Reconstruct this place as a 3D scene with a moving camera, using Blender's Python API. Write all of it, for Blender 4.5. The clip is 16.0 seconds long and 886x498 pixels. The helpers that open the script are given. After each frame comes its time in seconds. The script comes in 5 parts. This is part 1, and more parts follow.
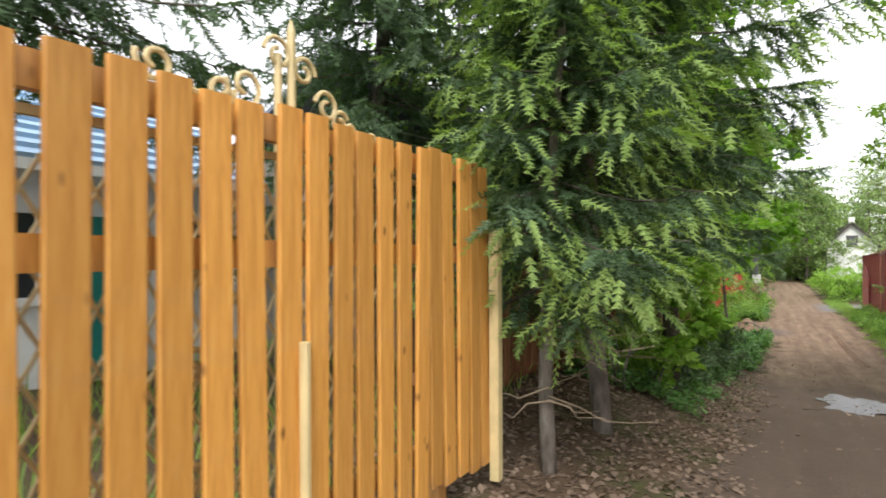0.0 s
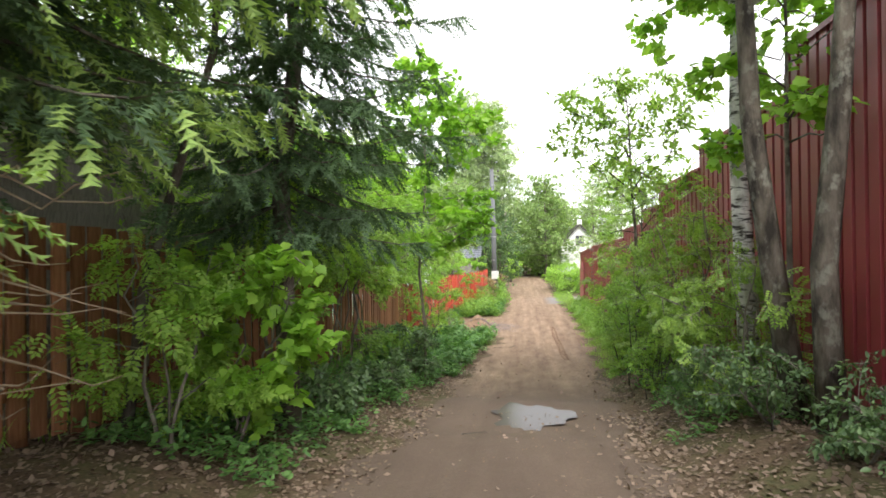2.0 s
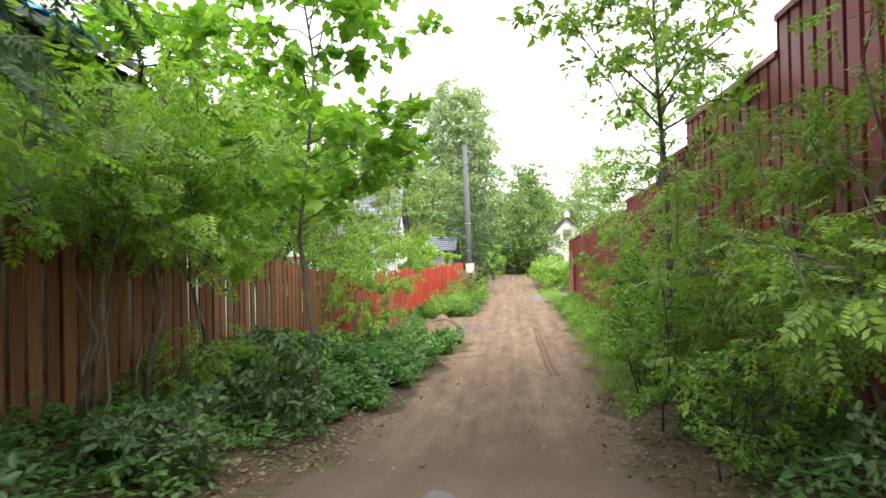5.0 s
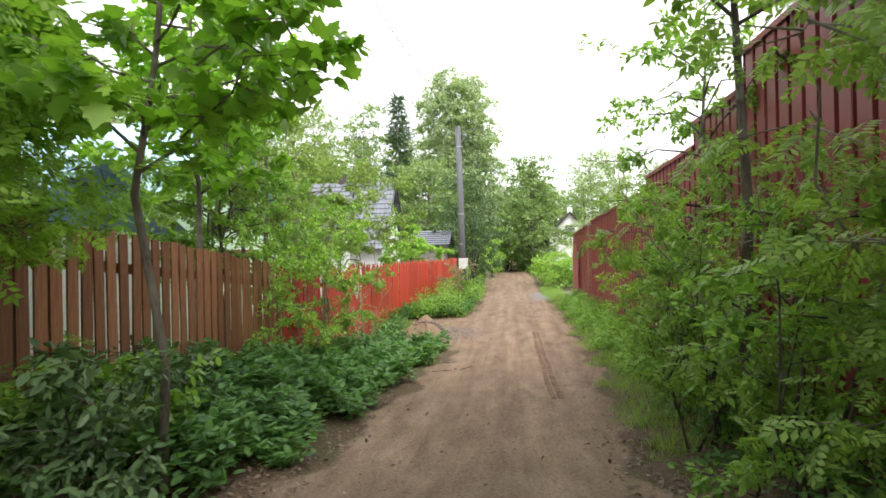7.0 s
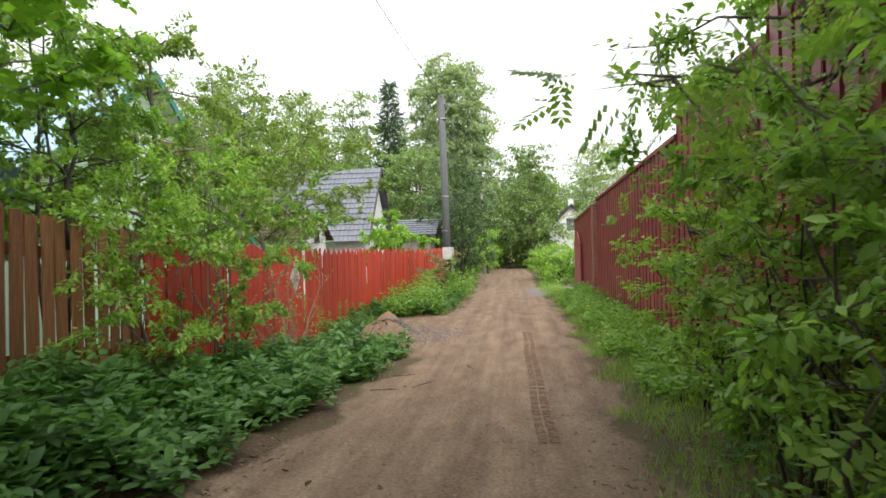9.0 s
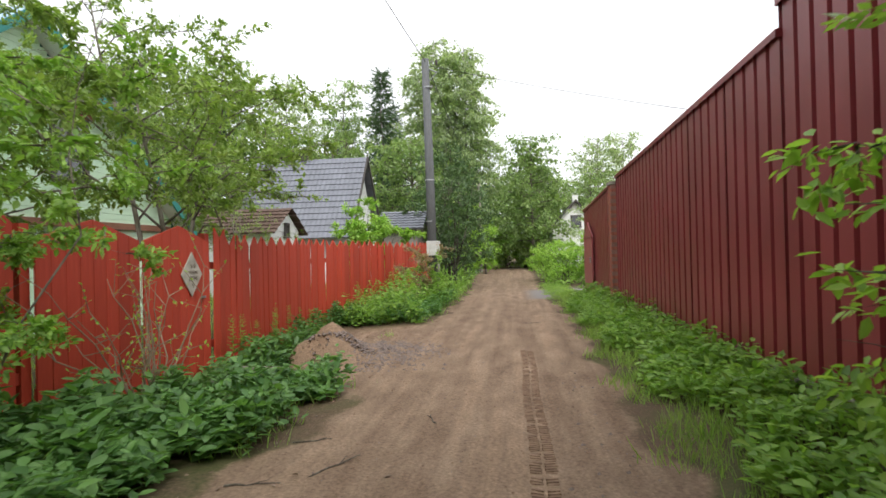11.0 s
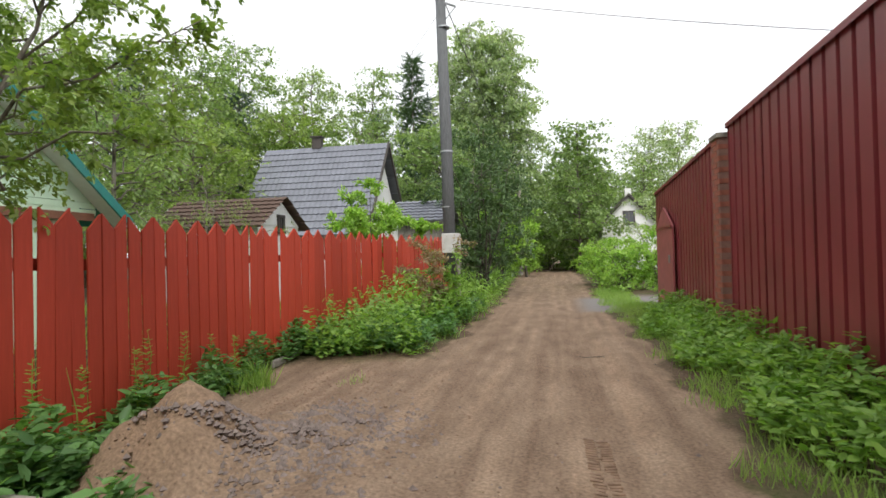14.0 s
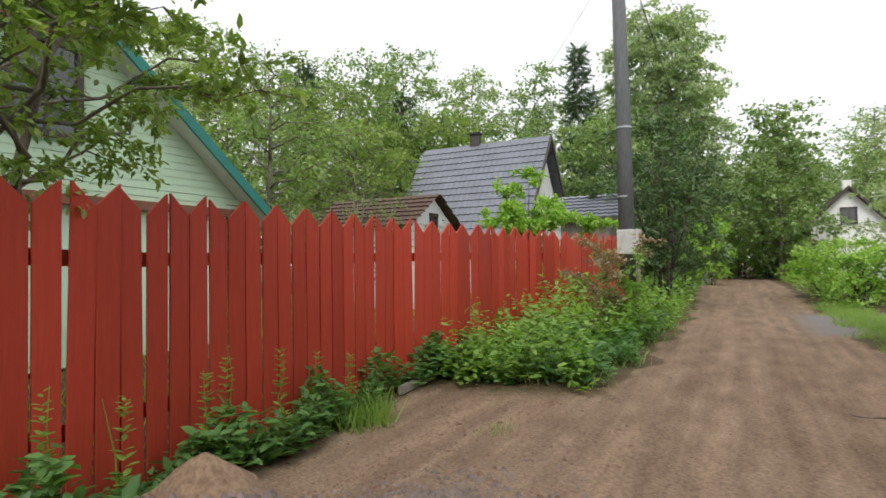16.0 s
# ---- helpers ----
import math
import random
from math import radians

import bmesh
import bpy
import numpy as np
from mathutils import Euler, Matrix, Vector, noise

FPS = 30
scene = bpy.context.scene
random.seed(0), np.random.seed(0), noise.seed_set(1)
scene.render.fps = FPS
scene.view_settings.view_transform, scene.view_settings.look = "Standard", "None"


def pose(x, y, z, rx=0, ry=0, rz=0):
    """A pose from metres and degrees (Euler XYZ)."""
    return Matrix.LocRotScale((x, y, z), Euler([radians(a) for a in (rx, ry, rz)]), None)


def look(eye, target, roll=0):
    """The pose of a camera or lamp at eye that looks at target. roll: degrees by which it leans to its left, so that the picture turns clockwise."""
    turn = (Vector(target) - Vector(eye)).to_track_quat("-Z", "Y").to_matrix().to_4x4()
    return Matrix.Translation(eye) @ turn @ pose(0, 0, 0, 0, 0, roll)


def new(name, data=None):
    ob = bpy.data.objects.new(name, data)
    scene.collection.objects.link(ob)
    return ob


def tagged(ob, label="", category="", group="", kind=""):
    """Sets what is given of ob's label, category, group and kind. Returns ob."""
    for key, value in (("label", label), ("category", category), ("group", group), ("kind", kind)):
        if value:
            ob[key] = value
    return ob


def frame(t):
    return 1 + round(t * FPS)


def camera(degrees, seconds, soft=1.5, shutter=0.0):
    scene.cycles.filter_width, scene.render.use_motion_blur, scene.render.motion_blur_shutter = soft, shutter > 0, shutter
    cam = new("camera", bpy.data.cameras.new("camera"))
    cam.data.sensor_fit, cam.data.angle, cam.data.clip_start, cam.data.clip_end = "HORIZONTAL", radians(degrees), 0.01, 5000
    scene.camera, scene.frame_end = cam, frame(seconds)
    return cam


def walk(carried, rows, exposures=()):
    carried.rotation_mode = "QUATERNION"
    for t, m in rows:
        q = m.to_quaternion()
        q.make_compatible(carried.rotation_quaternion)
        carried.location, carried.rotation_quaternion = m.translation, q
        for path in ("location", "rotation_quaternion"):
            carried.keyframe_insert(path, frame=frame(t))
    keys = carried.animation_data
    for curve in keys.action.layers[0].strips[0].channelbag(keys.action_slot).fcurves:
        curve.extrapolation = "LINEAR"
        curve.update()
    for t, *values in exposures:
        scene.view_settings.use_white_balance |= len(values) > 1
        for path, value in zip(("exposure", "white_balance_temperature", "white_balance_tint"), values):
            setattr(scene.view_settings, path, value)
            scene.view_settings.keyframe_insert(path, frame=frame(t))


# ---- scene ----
cam = camera(77.0, 16.0, soft=1.6, shutter=0.2)
# seconds, x, y, z, yaw, pitch, lean
PATH = [
    (0.0, -0.337, -0.590, 3.138, 29.70, 0.12, -0.23),
    (0.5, 0.034, 0.025, 3.117, 22.31, 0.32, -0.74),
    (1.0, 0.410, 0.806, 3.085, 11.83, 0.20, -0.83),
    (1.5, 0.678, 1.581, 3.017, 9.02, 0.15, -0.73),
    (2.0, 0.844, 2.357, 2.982, 8.00, 0.10, -0.72),
    (2.5, 0.978, 3.065, 2.964, 7.85, 0.09, -0.80),
    (3.0, 1.086, 3.746, 2.885, 7.21, 0.12, -0.84),
    (3.5, 1.155, 4.446, 2.765, 6.96, 0.16, -0.81),
    (4.0, 1.202, 5.195, 2.640, 6.67, 0.20, -0.92),
    (4.5, 1.194, 5.993, 2.504, 6.68, 0.29, -1.25),
    (7.0, 1.366, 9.148, 2.182, 6.91, 0.16, -1.19),
    (7.5, 1.425, 9.881, 2.111, 6.87, 0.18, -1.17),
    (8.0, 1.544, 10.669, 1.990, 7.08, 0.26, -1.52),
    (8.5, 1.638, 11.383, 1.871, 7.11, 0.23, -1.57),
    (9.0, 1.695, 12.196, 1.742, 7.08, 0.17, -1.39),
    (11.5, 1.802, 16.186, 1.507, 7.25, 0.42, -1.37),
    (12.0, 1.806, 16.944, 1.507, 7.10, 0.45, -1.37),
    (12.5, 1.767, 17.678, 1.500, 7.66, 0.49, -1.36),
    (13.0, 1.757, 18.352, 1.471, 9.62, 0.61, -1.39),
    (13.5, 1.762, 19.003, 1.420, 11.07, 0.70, -1.44),
    (14.0, 1.709, 19.638, 1.379, 11.57, 0.69, -1.39),
    (14.5, 1.594, 20.246, 1.357, 14.16, 0.76, -1.31),
    (15.0, 1.479, 20.772, 1.337, 15.55, 0.92, -1.24),
    (15.5, 1.322, 21.183, 1.325, 21.86, 1.17, -1.05),
    (16.0, 1.165, 21.469, 1.328, 28.11, 1.41, -0.76),
]
walk(cam, [(t, pose(x, y, z, 90 + p, -r, a)) for t, x, y, z, a, p, r in PATH],
     exposures=[(0.0, 1.1), (0.5, 1.0), (1.0, 1.25), (1.5, 1.72), (4.5, 1.7), (7.0, 1.4), (9.0, 1.05), (11.5, 0.8), (14.0, 0.7), (16.0, 0.55)])

# ---- sky and sun: bright overcast ----
world = bpy.data.worlds.new("sky")
scene.world = world
world.use_nodes = True
wn, wl = world.node_tree.nodes, world.node_tree.links
sky = wn.new("ShaderNodeTexSky")
sky.sky_type = 'NISHITA'
sky.sun_disc = False
sky.sun_elevation, sky.sun_rotation = radians(52), radians(150)
sky.dust_density = 4.0
cloud = wn.new("ShaderNodeTexNoise")
cloud.inputs["Scale"].default_value = 1.8
cloud.inputs["Detail"].default_value = 5
ramp = wn.new("ShaderNodeValToRGB")
ramp.color_ramp.elements[0].position, ramp.color_ramp.elements[0].color = 0.3, (7.6, 7.8, 8.2, 1)
ramp.color_ramp.elements[1].position, ramp.color_ramp.elements[1].color = 0.7, (9.6, 9.6, 9.7, 1)
wmix = wn.new("ShaderNodeMix")
wmix.data_type = 'RGBA'
wmix.inputs[0].default_value = 0.88
wl.new(cloud.outputs["Fac"], ramp.inputs[0])
wl.new(sky.outputs[0], wmix.inputs[6])
wl.new(ramp.outputs[0], wmix.inputs[7])
wl.new(wmix.outputs[2], wn["Background"].inputs[0])
wn["Background"].inputs[1].default_value = 0.10
sun_data = bpy.data.lights.new("sun", 'SUN')
sun_data.energy, sun_data.angle, sun_data.color = 1.4, radians(25), (1.0, 0.96, 0.9)
sun = new("sun", sun_data)
sun.matrix_world = look((6, -12, 22), (0, 6, 0))


# ---- materials ----
def mat_base(name, rough=0.8, spec=0.3):
    m = bpy.data.materials.new(name)
    m.use_nodes = True
    n, l = m.node_tree.nodes, m.node_tree.links
    b = n["Principled BSDF"]
    b.inputs["Roughness"].default_value = rough
    b.inputs["Specular IOR Level"].default_value = spec
    return m, n, l, b


def noise_node(n, l, scale, detail=6, coord="Object", stretch=(1, 1, 1), rough=0.6):
    tc = n.new("ShaderNodeTexCoord")
    mp = n.new("ShaderNodeMapping")
    mp.inputs["Scale"].default_value = stretch
    tx = n.new("ShaderNodeTexNoise")
    tx.inputs["Scale"].default_value = scale
    tx.inputs["Detail"].default_value = detail
    tx.inputs["Roughness"].default_value = rough
    l.new(tc.outputs[coord], mp.inputs[0])
    l.new(mp.outputs[0], tx.inputs["Vector"])
    return tx.outputs["Fac"]


def ramp_node(n, l, fac, stops):
    r = n.new("ShaderNodeValToRGB")
    e = r.color_ramp.elements
    while len(e) < len(stops):
        e.new(0.5)
    for el, (p, c) in zip(e, stops):
        el.position, el.color = p, (*c, 1)
    l.new(fac, r.inputs[0])
    return r.outputs[0]


def mix_node(n, l, fac, a, b, mode='MIX'):
    m = n.new("ShaderNodeMix")
    m.data_type, m.blend_type = 'RGBA', mode
    for s, v in ((0, fac), (6, a), (7, b)):
        if isinstance(v, (int, float)):
            m.inputs[s].default_value = v
        elif isinstance(v, tuple):
            m.inputs[s].default_value = (*v, 1)
        else:
            l.new(v, m.inputs[s])
    return m.outputs[2]


def bump(n, l, b, fac, strength=0.3, dist=0.02):
    k = n.new("ShaderNodeBump")
    k.inputs["Strength"].default_value, k.inputs["Distance"].default_value = strength, dist
    l.new(fac, k.inputs["Height"])
    l.new(k.outputs[0], b.inputs["Normal"])


def leaf_mat(name, dark, light, trans=0.35, rough=0.45, tint=(1.28, 1.22, 2.6)):
    """Leaf: colour varies leaf by leaf, light passes through."""
    m, n, l, b = mat_base(name, rough, 0.35)
    g = n.new("ShaderNodeNewGeometry")
    patch = noise_node(n, l, 1.3, 2)
    add = n.new("ShaderNodeMath")
    add.operation = 'MULTIPLY_ADD'
    add.inputs[1].default_value, add.inputs[2].default_value = 0.55, 0.0
    l.new(g.outputs["Random Per Island"], add.inputs[0])
    add2 = n.new("ShaderNodeMath")
    add2.operation = 'MULTIPLY_ADD'
    add2.inputs[1].default_value = 0.55
    l.new(patch, add2.inputs[0])
    l.new(add.outputs[0], add2.inputs[2])
    dark, light = (tuple(min(0.75, v * k) for v, k in zip(c, (tint[0], tint[1], tint[2]))) for c in (dark, light))
    mid = tuple((x + y) / 2 for x, y in zip(dark, light))
    c = ramp_node(n, l, add2.outputs[0], [(0.15, dark), (0.5, mid), (0.85, light)])
    l.new(c, b.inputs["Base Color"])
    t = n.new("ShaderNodeBsdfTranslucent")
    tcol = mix_node(n, l, 1.0, c, (1.25, 1.4, 0.6), 'MULTIPLY')
    l.new(tcol, t.inputs[0])
    ms = n.new("ShaderNodeMixShader")
    ms.inputs[0].default_value = trans
    l.new(b.outputs[0], ms.inputs[1])
    l.new(t.outputs[0], ms.inputs[2])
    l.new(ms.outputs[0], n["Material Output"].inputs[0])
    return m


def wood_mat(name, stops, scale=9.0, rough=0.75, spec=0.25, worn=None, vary=0.5, knots=False):
    """Sawn boards: grain along z, each board its own tone."""
    m, n, l, b = mat_base(name, rough, spec)
    oi = n.new("ShaderNodeObjectInfo")
    grain = noise_node(n, l, scale, 8, "Object", (6, 6, 0.5))
    c = ramp_node(n, l, grain, stops)
    big = noise_node(n, l, 1.6, 4, "Object", (1, 1, 0.6))
    if worn:
        c = mix_node(n, l, ramp_node(n, l, big, [(0.5, (0, 0, 0)), (0.72, (0.75, 0.75, 0.75))]), c, worn)
    if knots:
        tc = n.new("ShaderNodeTexCoord")
        sh = n.new("ShaderNodeVectorMath")
        sh.operation = 'MULTIPLY_ADD'
        sh.inputs[1].default_value = (0.0, 7.0, 3.2)
        l.new(tc.outputs["Object"], sh.inputs[0])
        l.new(oi.outputs["Random"], sh.inputs[2])
        seedy = n.new("ShaderNodeVectorMath")
        seedy.operation = 'SCALE'
        seedy.inputs[3].default_value = 37.0
        cmb = n.new("ShaderNodeCombineXYZ")
        l.new(oi.outputs["Random"], cmb.inputs[0])
        l.new(oi.outputs["Random"], cmb.inputs[2])
        l.new(cmb.outputs[0], seedy.inputs[0])
        l.new(seedy.outputs[0], sh.inputs[2])
        vo = n.new("ShaderNodeTexVoronoi")
        vo.inputs["Scale"].default_value = 1.3
        l.new(sh.outputs[0], vo.inputs["Vector"])
        c = mix_node(n, l, ramp_node(n, l, vo.outputs["Distance"], [(0.04, (0.9, 0.9, 0.9)), (0.13, (0, 0, 0))]), c, (0.13, 0.045, 0.012))
    tone = ramp_node(n, l, oi.outputs["Random"], [(0, (1 - vary * 0.5,) * 3), (1, (1 + vary * 0.35,) * 3)])
    c = mix_node(n, l, 1.0, c, tone, 'MULTIPLY')
    l.new(c, b.inputs["Base Color"])
    bump(n, l, b, grain, 0.35, 0.004)
    return m


def plain_mat(name, col, rough=0.6, spec=0.4, vary=0.2, scale=4.0, metal=0.0, bumps=0.15):
    m, n, l, b = mat_base(name, rough, spec)
    b.inputs["Metallic"].default_value = metal
    f = noise_node(n, l, scale, 7)
    c = ramp_node(n, l, f, [(0.3, tuple(v * (1 - vary) for v in col)), (0.7, tuple(v * (1 + vary) for v in col))])
    l.new(c, b.inputs["Base Color"])
    bump(n, l, b, noise_node(n, l, scale * 12, 4), bumps, 0.004)
    return m


YELLOW = wood_mat("oiled_pine", [(0.25, (0.46, 0.19, 0.035)), (0.55, (0.66, 0.32, 0.07)), (0.8, (0.72, 0.40, 0.12))], 7, 0.5, 0.4, (0.40, 0.25, 0.14), 0.45, True)
BROWN = wood_mat("brown_board", [(0.25, (0.17, 0.07, 0.032)), (0.6, (0.31, 0.145, 0.075)), (0.85, (0.37, 0.185, 0.1))], 8, 0.8, 0.2, (0.15, 0.095, 0.06), 0.6)
RED = wood_mat("red_paint", [(0.25, (0.36, 0.040, 0.020)), (0.6, (0.45, 0.055, 0.028)), (0.85, (0.50, 0.075, 0.04))], 6, 0.6, 0.3, (0.37, 0.055, 0.034), 0.35)
GREYWOOD = wood_mat("grey_board", [(0.25, (0.16, 0.15, 0.13)), (0.6, (0.27, 0.25, 0.22)), (0.85, (0.34, 0.32, 0.29))], 8, 0.85, 0.15, None, 0.4)
MINT = wood_mat("mint_siding", [(0.2, (0.60, 0.82, 0.60)), (0.8, (0.68, 0.88, 0.67))], 3, 0.6, 0.3, None, 0.1)
POLE = wood_mat("pole_wood", [(0.25, (0.08, 0.085, 0.09)), (0.6, (0.15, 0.155, 0.16)), (0.85, (0.2, 0.2, 0.2))], 12, 0.85, 0.15, None, 0.1)
SHEET = plain_mat("maroon_sheet_steel", (0.235, 0.035, 0.042), 0.38, 0.45, 0.16, 1.3, 0.0, 0.06)
PINKDOOR = plain_mat("faded_red_door_paint", (0.36, 0.10, 0.10), 0.5, 0.4, 0.15)
BRICK = plain_mat("brick", (0.34, 0.12, 0.08), 0.85, 0.2, 0.3, 9)
MORTAR = plain_mat("mortar", (0.26, 0.15, 0.12), 0.9, 0.1, 0.2, 9)
CONCRETE = plain_mat("weathered_concrete", (0.28, 0.26, 0.22), 0.9, 0.15, 0.3, 5, 0, 0.4)
PALECON = plain_mat("pale_concrete", (0.5, 0.5, 0.48), 0.85, 0.2, 0.15, 5)
WHITE = plain_mat("white_paint", (0.78, 0.79, 0.77), 0.6, 0.3, 0.06, 6)
STEEL = plain_mat("galvanised_steel", (0.42, 0.43, 0.45), 0.4, 0.5, 0.15, 6, 0.8)
DARKTRIM = plain_mat("dark_trim", (0.07, 0.06, 0.055), 0.6, 0.3, 0.2)
BROWNTRIM = plain_mat("brown_trim", (0.22, 0.10, 0.06), 0.6, 0.3, 0.2)
GOLD = plain_mat("cream_iron_paint", (0.62, 0.50, 0.26), 0.5, 0.4, 0.15, 8)
GREYTILE = plain_mat("grey_metal_tile", (0.17, 0.18, 0.21), 0.4, 0.45, 0.15, 1.5)
BLUETILE = plain_mat("blue_metal_tile", (0.34, 0.50, 0.68), 0.45, 0.45, 0.15, 1.5)
TEAL = plain_mat("teal_metal_trim", (0.02, 0.20, 0.17), 0.45, 0.4, 0.1)
TARP = plain_mat("blue_tarpaulin", (0.01, 0.28, 0.72), 0.5, 0.4, 0.2, 3)
WATER_M, n_, l_, b_ = mat_base("puddle_water", 0.03, 0.4)
b_.inputs["Base Color"].default_value = (0.09, 0.08, 0.075, 1)
b_.inputs["IOR"].default_value = 1.14
bump(n_, l_, b_, noise_node(n_, l_, 9, 4), 0.12, 0.01)
GLASS, n_, l_, b_ = mat_base("window_glass", 0.05, 0.5)
b_.inputs["Base Color"].default_value = (0.03, 0.035, 0.04, 1)
b_.inputs["Coat Weight"].default_value = 1.0


def bark_mat(name, lo, hi, birch=False):
    m, n, l, b = mat_base(name, 0.9, 0.15)
    f = noise_node(n, l, 7, 8, "Object", (1, 1, 0.35))
    c = ramp_node(n, l, f, [(0.35, lo), (0.62, hi)])
    lichen = ramp_node(n, l, noise_node(n, l, 8, 6, "Object", (1, 1, 0.7)), [(0.52, (0, 0, 0)), (0.62, (0.6, 0.6, 0.6))])
    c = mix_node(n, l, lichen, c, (0.24, 0.24, 0.20))
    if birch:
        s = noise_node(n, l, 4.0, 5, "Object", (1.2, 1.2, 5))
        k = ramp_node(n, l, s, [(0.50, (0, 0, 0)), (0.60, (1, 1, 1))])
        c = mix_node(n, l, k, c, (0.05, 0.045, 0.04))
    l.new(c, b.inputs["Base Color"])
    bump(n, l, b, noise_node(n, l, 22, 6, "Object", (1, 1, 0.25)), 1.0, 0.03)
    return m


BARK_SPRUCE = bark_mat("spruce_bark", (0.13, 0.11, 0.09), (0.34, 0.30, 0.26))
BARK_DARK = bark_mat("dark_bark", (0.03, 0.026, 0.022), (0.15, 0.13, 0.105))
BARK_GREY = bark_mat("grey_bark", (0.10, 0.085, 0.07), (0.25, 0.22, 0.18))
BARK_BIRCH = bark_mat("birch_bark", (0.38, 0.37, 0.35), (0.66, 0.65, 0.62), True)
TWIG = plain_mat("dry_twig", (0.30, 0.24, 0.17), 0.9, 0.1, 0.3)

L_SPRUCE = leaf_mat("spruce_needles", (0.028, 0.058, 0.014), (0.09, 0.155, 0.034), 0.25, 0.6)
L_SHOOT = leaf_mat("spruce_new_shoots", (0.13, 0.225, 0.03), (0.26, 0.37, 0.055), 0.4, 0.6)
L_MAPLE = leaf_mat("maple_leaves", (0.09, 0.20, 0.012), (0.26, 0.44, 0.035), 0.5)
L_ROWAN = leaf_mat("rowan_leaves", (0.09, 0.17, 0.018), (0.24, 0.36, 0.04), 0.45)
L_BUSH = leaf_mat("shrub_leaves", (0.09, 0.19, 0.018), (0.25, 0.40, 0.045), 0.45)
L_YELLOW = leaf_mat("bright_shrub_leaves", (0.13, 0.26, 0.02), (0.31, 0.47, 0.05), 0.45)
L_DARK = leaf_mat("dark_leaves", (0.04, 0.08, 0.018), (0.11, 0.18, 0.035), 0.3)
L_NETTLE = leaf_mat("nettle_leaves", (0.044, 0.112, 0.018), (0.14, 0.275, 0.04), 0.4)
L_GRASS = leaf_mat("grass_blades", (0.10, 0.20, 0.018), (0.27, 0.40, 0.05), 0.45)
L_APPLE = leaf_mat("apple_leaves", (0.08, 0.15, 0.016), (0.25, 0.34, 0.05), 0.45)
L_BIRCH = leaf_mat("birch_leaves", (0.16, 0.23, 0.06), (0.36, 0.44, 0.13), 0.5)
L_FAR = leaf_mat("far_leaves", (0.09, 0.16, 0.03), (0.26, 0.36, 0.07), 0.45)
L_PINE = leaf_mat("pine_needles", (0.03, 0.06, 0.022), (0.10, 0.15, 0.05), 0.2, 0.6)
L_LITTER = leaf_mat("dry_leaves", (0.09, 0.062, 0.042), (0.26, 0.19, 0.145), 0.1, 0.8, (1, 1, 1))


# ---- plan: the lane falls along y, banks on both sides ----
YS = [-30, -3, 1, 2.4, 5.2, 9.1, 12.2, 14.9, 17.6, 20, 28, 60, 400]
ZS = [2.1, 1.82, 1.78, 1.65, 1.33, 0.88, 0.5, 0.28, 0.13, 0.05, 0.0, 0.0, 0.0]


def lane_z(y):
    return np.interp(y, YS, ZS)


def ease(a, b, v):
    t = np.clip((np.asarray(v, float) - a) / (b - a), 0, 1)
    return t * t * (3 - 2 * t)


def left_edge(y):
    return np.interp(y, [-5, 5, 9, 14, 18, 21, 28, 35, 52, 90], [-0.8, -0.6, -0.45, -0.28, -0.05, 0.2, 0.1, 0.2, -0.6, -2])


def right_edge(y):
    return np.interp(y, [-5, 5, 9, 14, 18, 22, 28, 35, 52, 90], [1.7, 1.7, 2.05, 2.35, 2.7, 2.8, 2.95, 2.75, 2.9, 2.0])


def ground_z(x, y):
    x, y = np.asarray(x, float), np.asarray(y, float)
    left = np.interp(y, [-5, 3.2, 5.5, 15, 18, 20, 22, 24, 26.5, 30], [0.0, 0.0, 0.35, 0.40, 0.15, -0.1, -0.28, -0.2, -0.1, 0.05])
    z = lane_z(y) + left * ease(-0.1, -1.7, x - left_edge(y))
    z = z + np.interp(y, [-5, 3, 30, 34], [0.1, 0.33, 0.3, 0.05]) * ease(0.1, 1.2, x - right_edge(y))
    mid = (left_edge(y) + right_edge(y)) / 2
    for off in (-0.62, 0.62):
        z = z - 0.03 * np.exp(-((x - mid - off) / 0.22) ** 2)
    z = z + 0.005 * np.sin(x * 7.1 + y * 0.6) * np.sin(y * 1.3 - x * 2.2)
    return z


def gz(x, y):
    return float(ground_z(x, y))


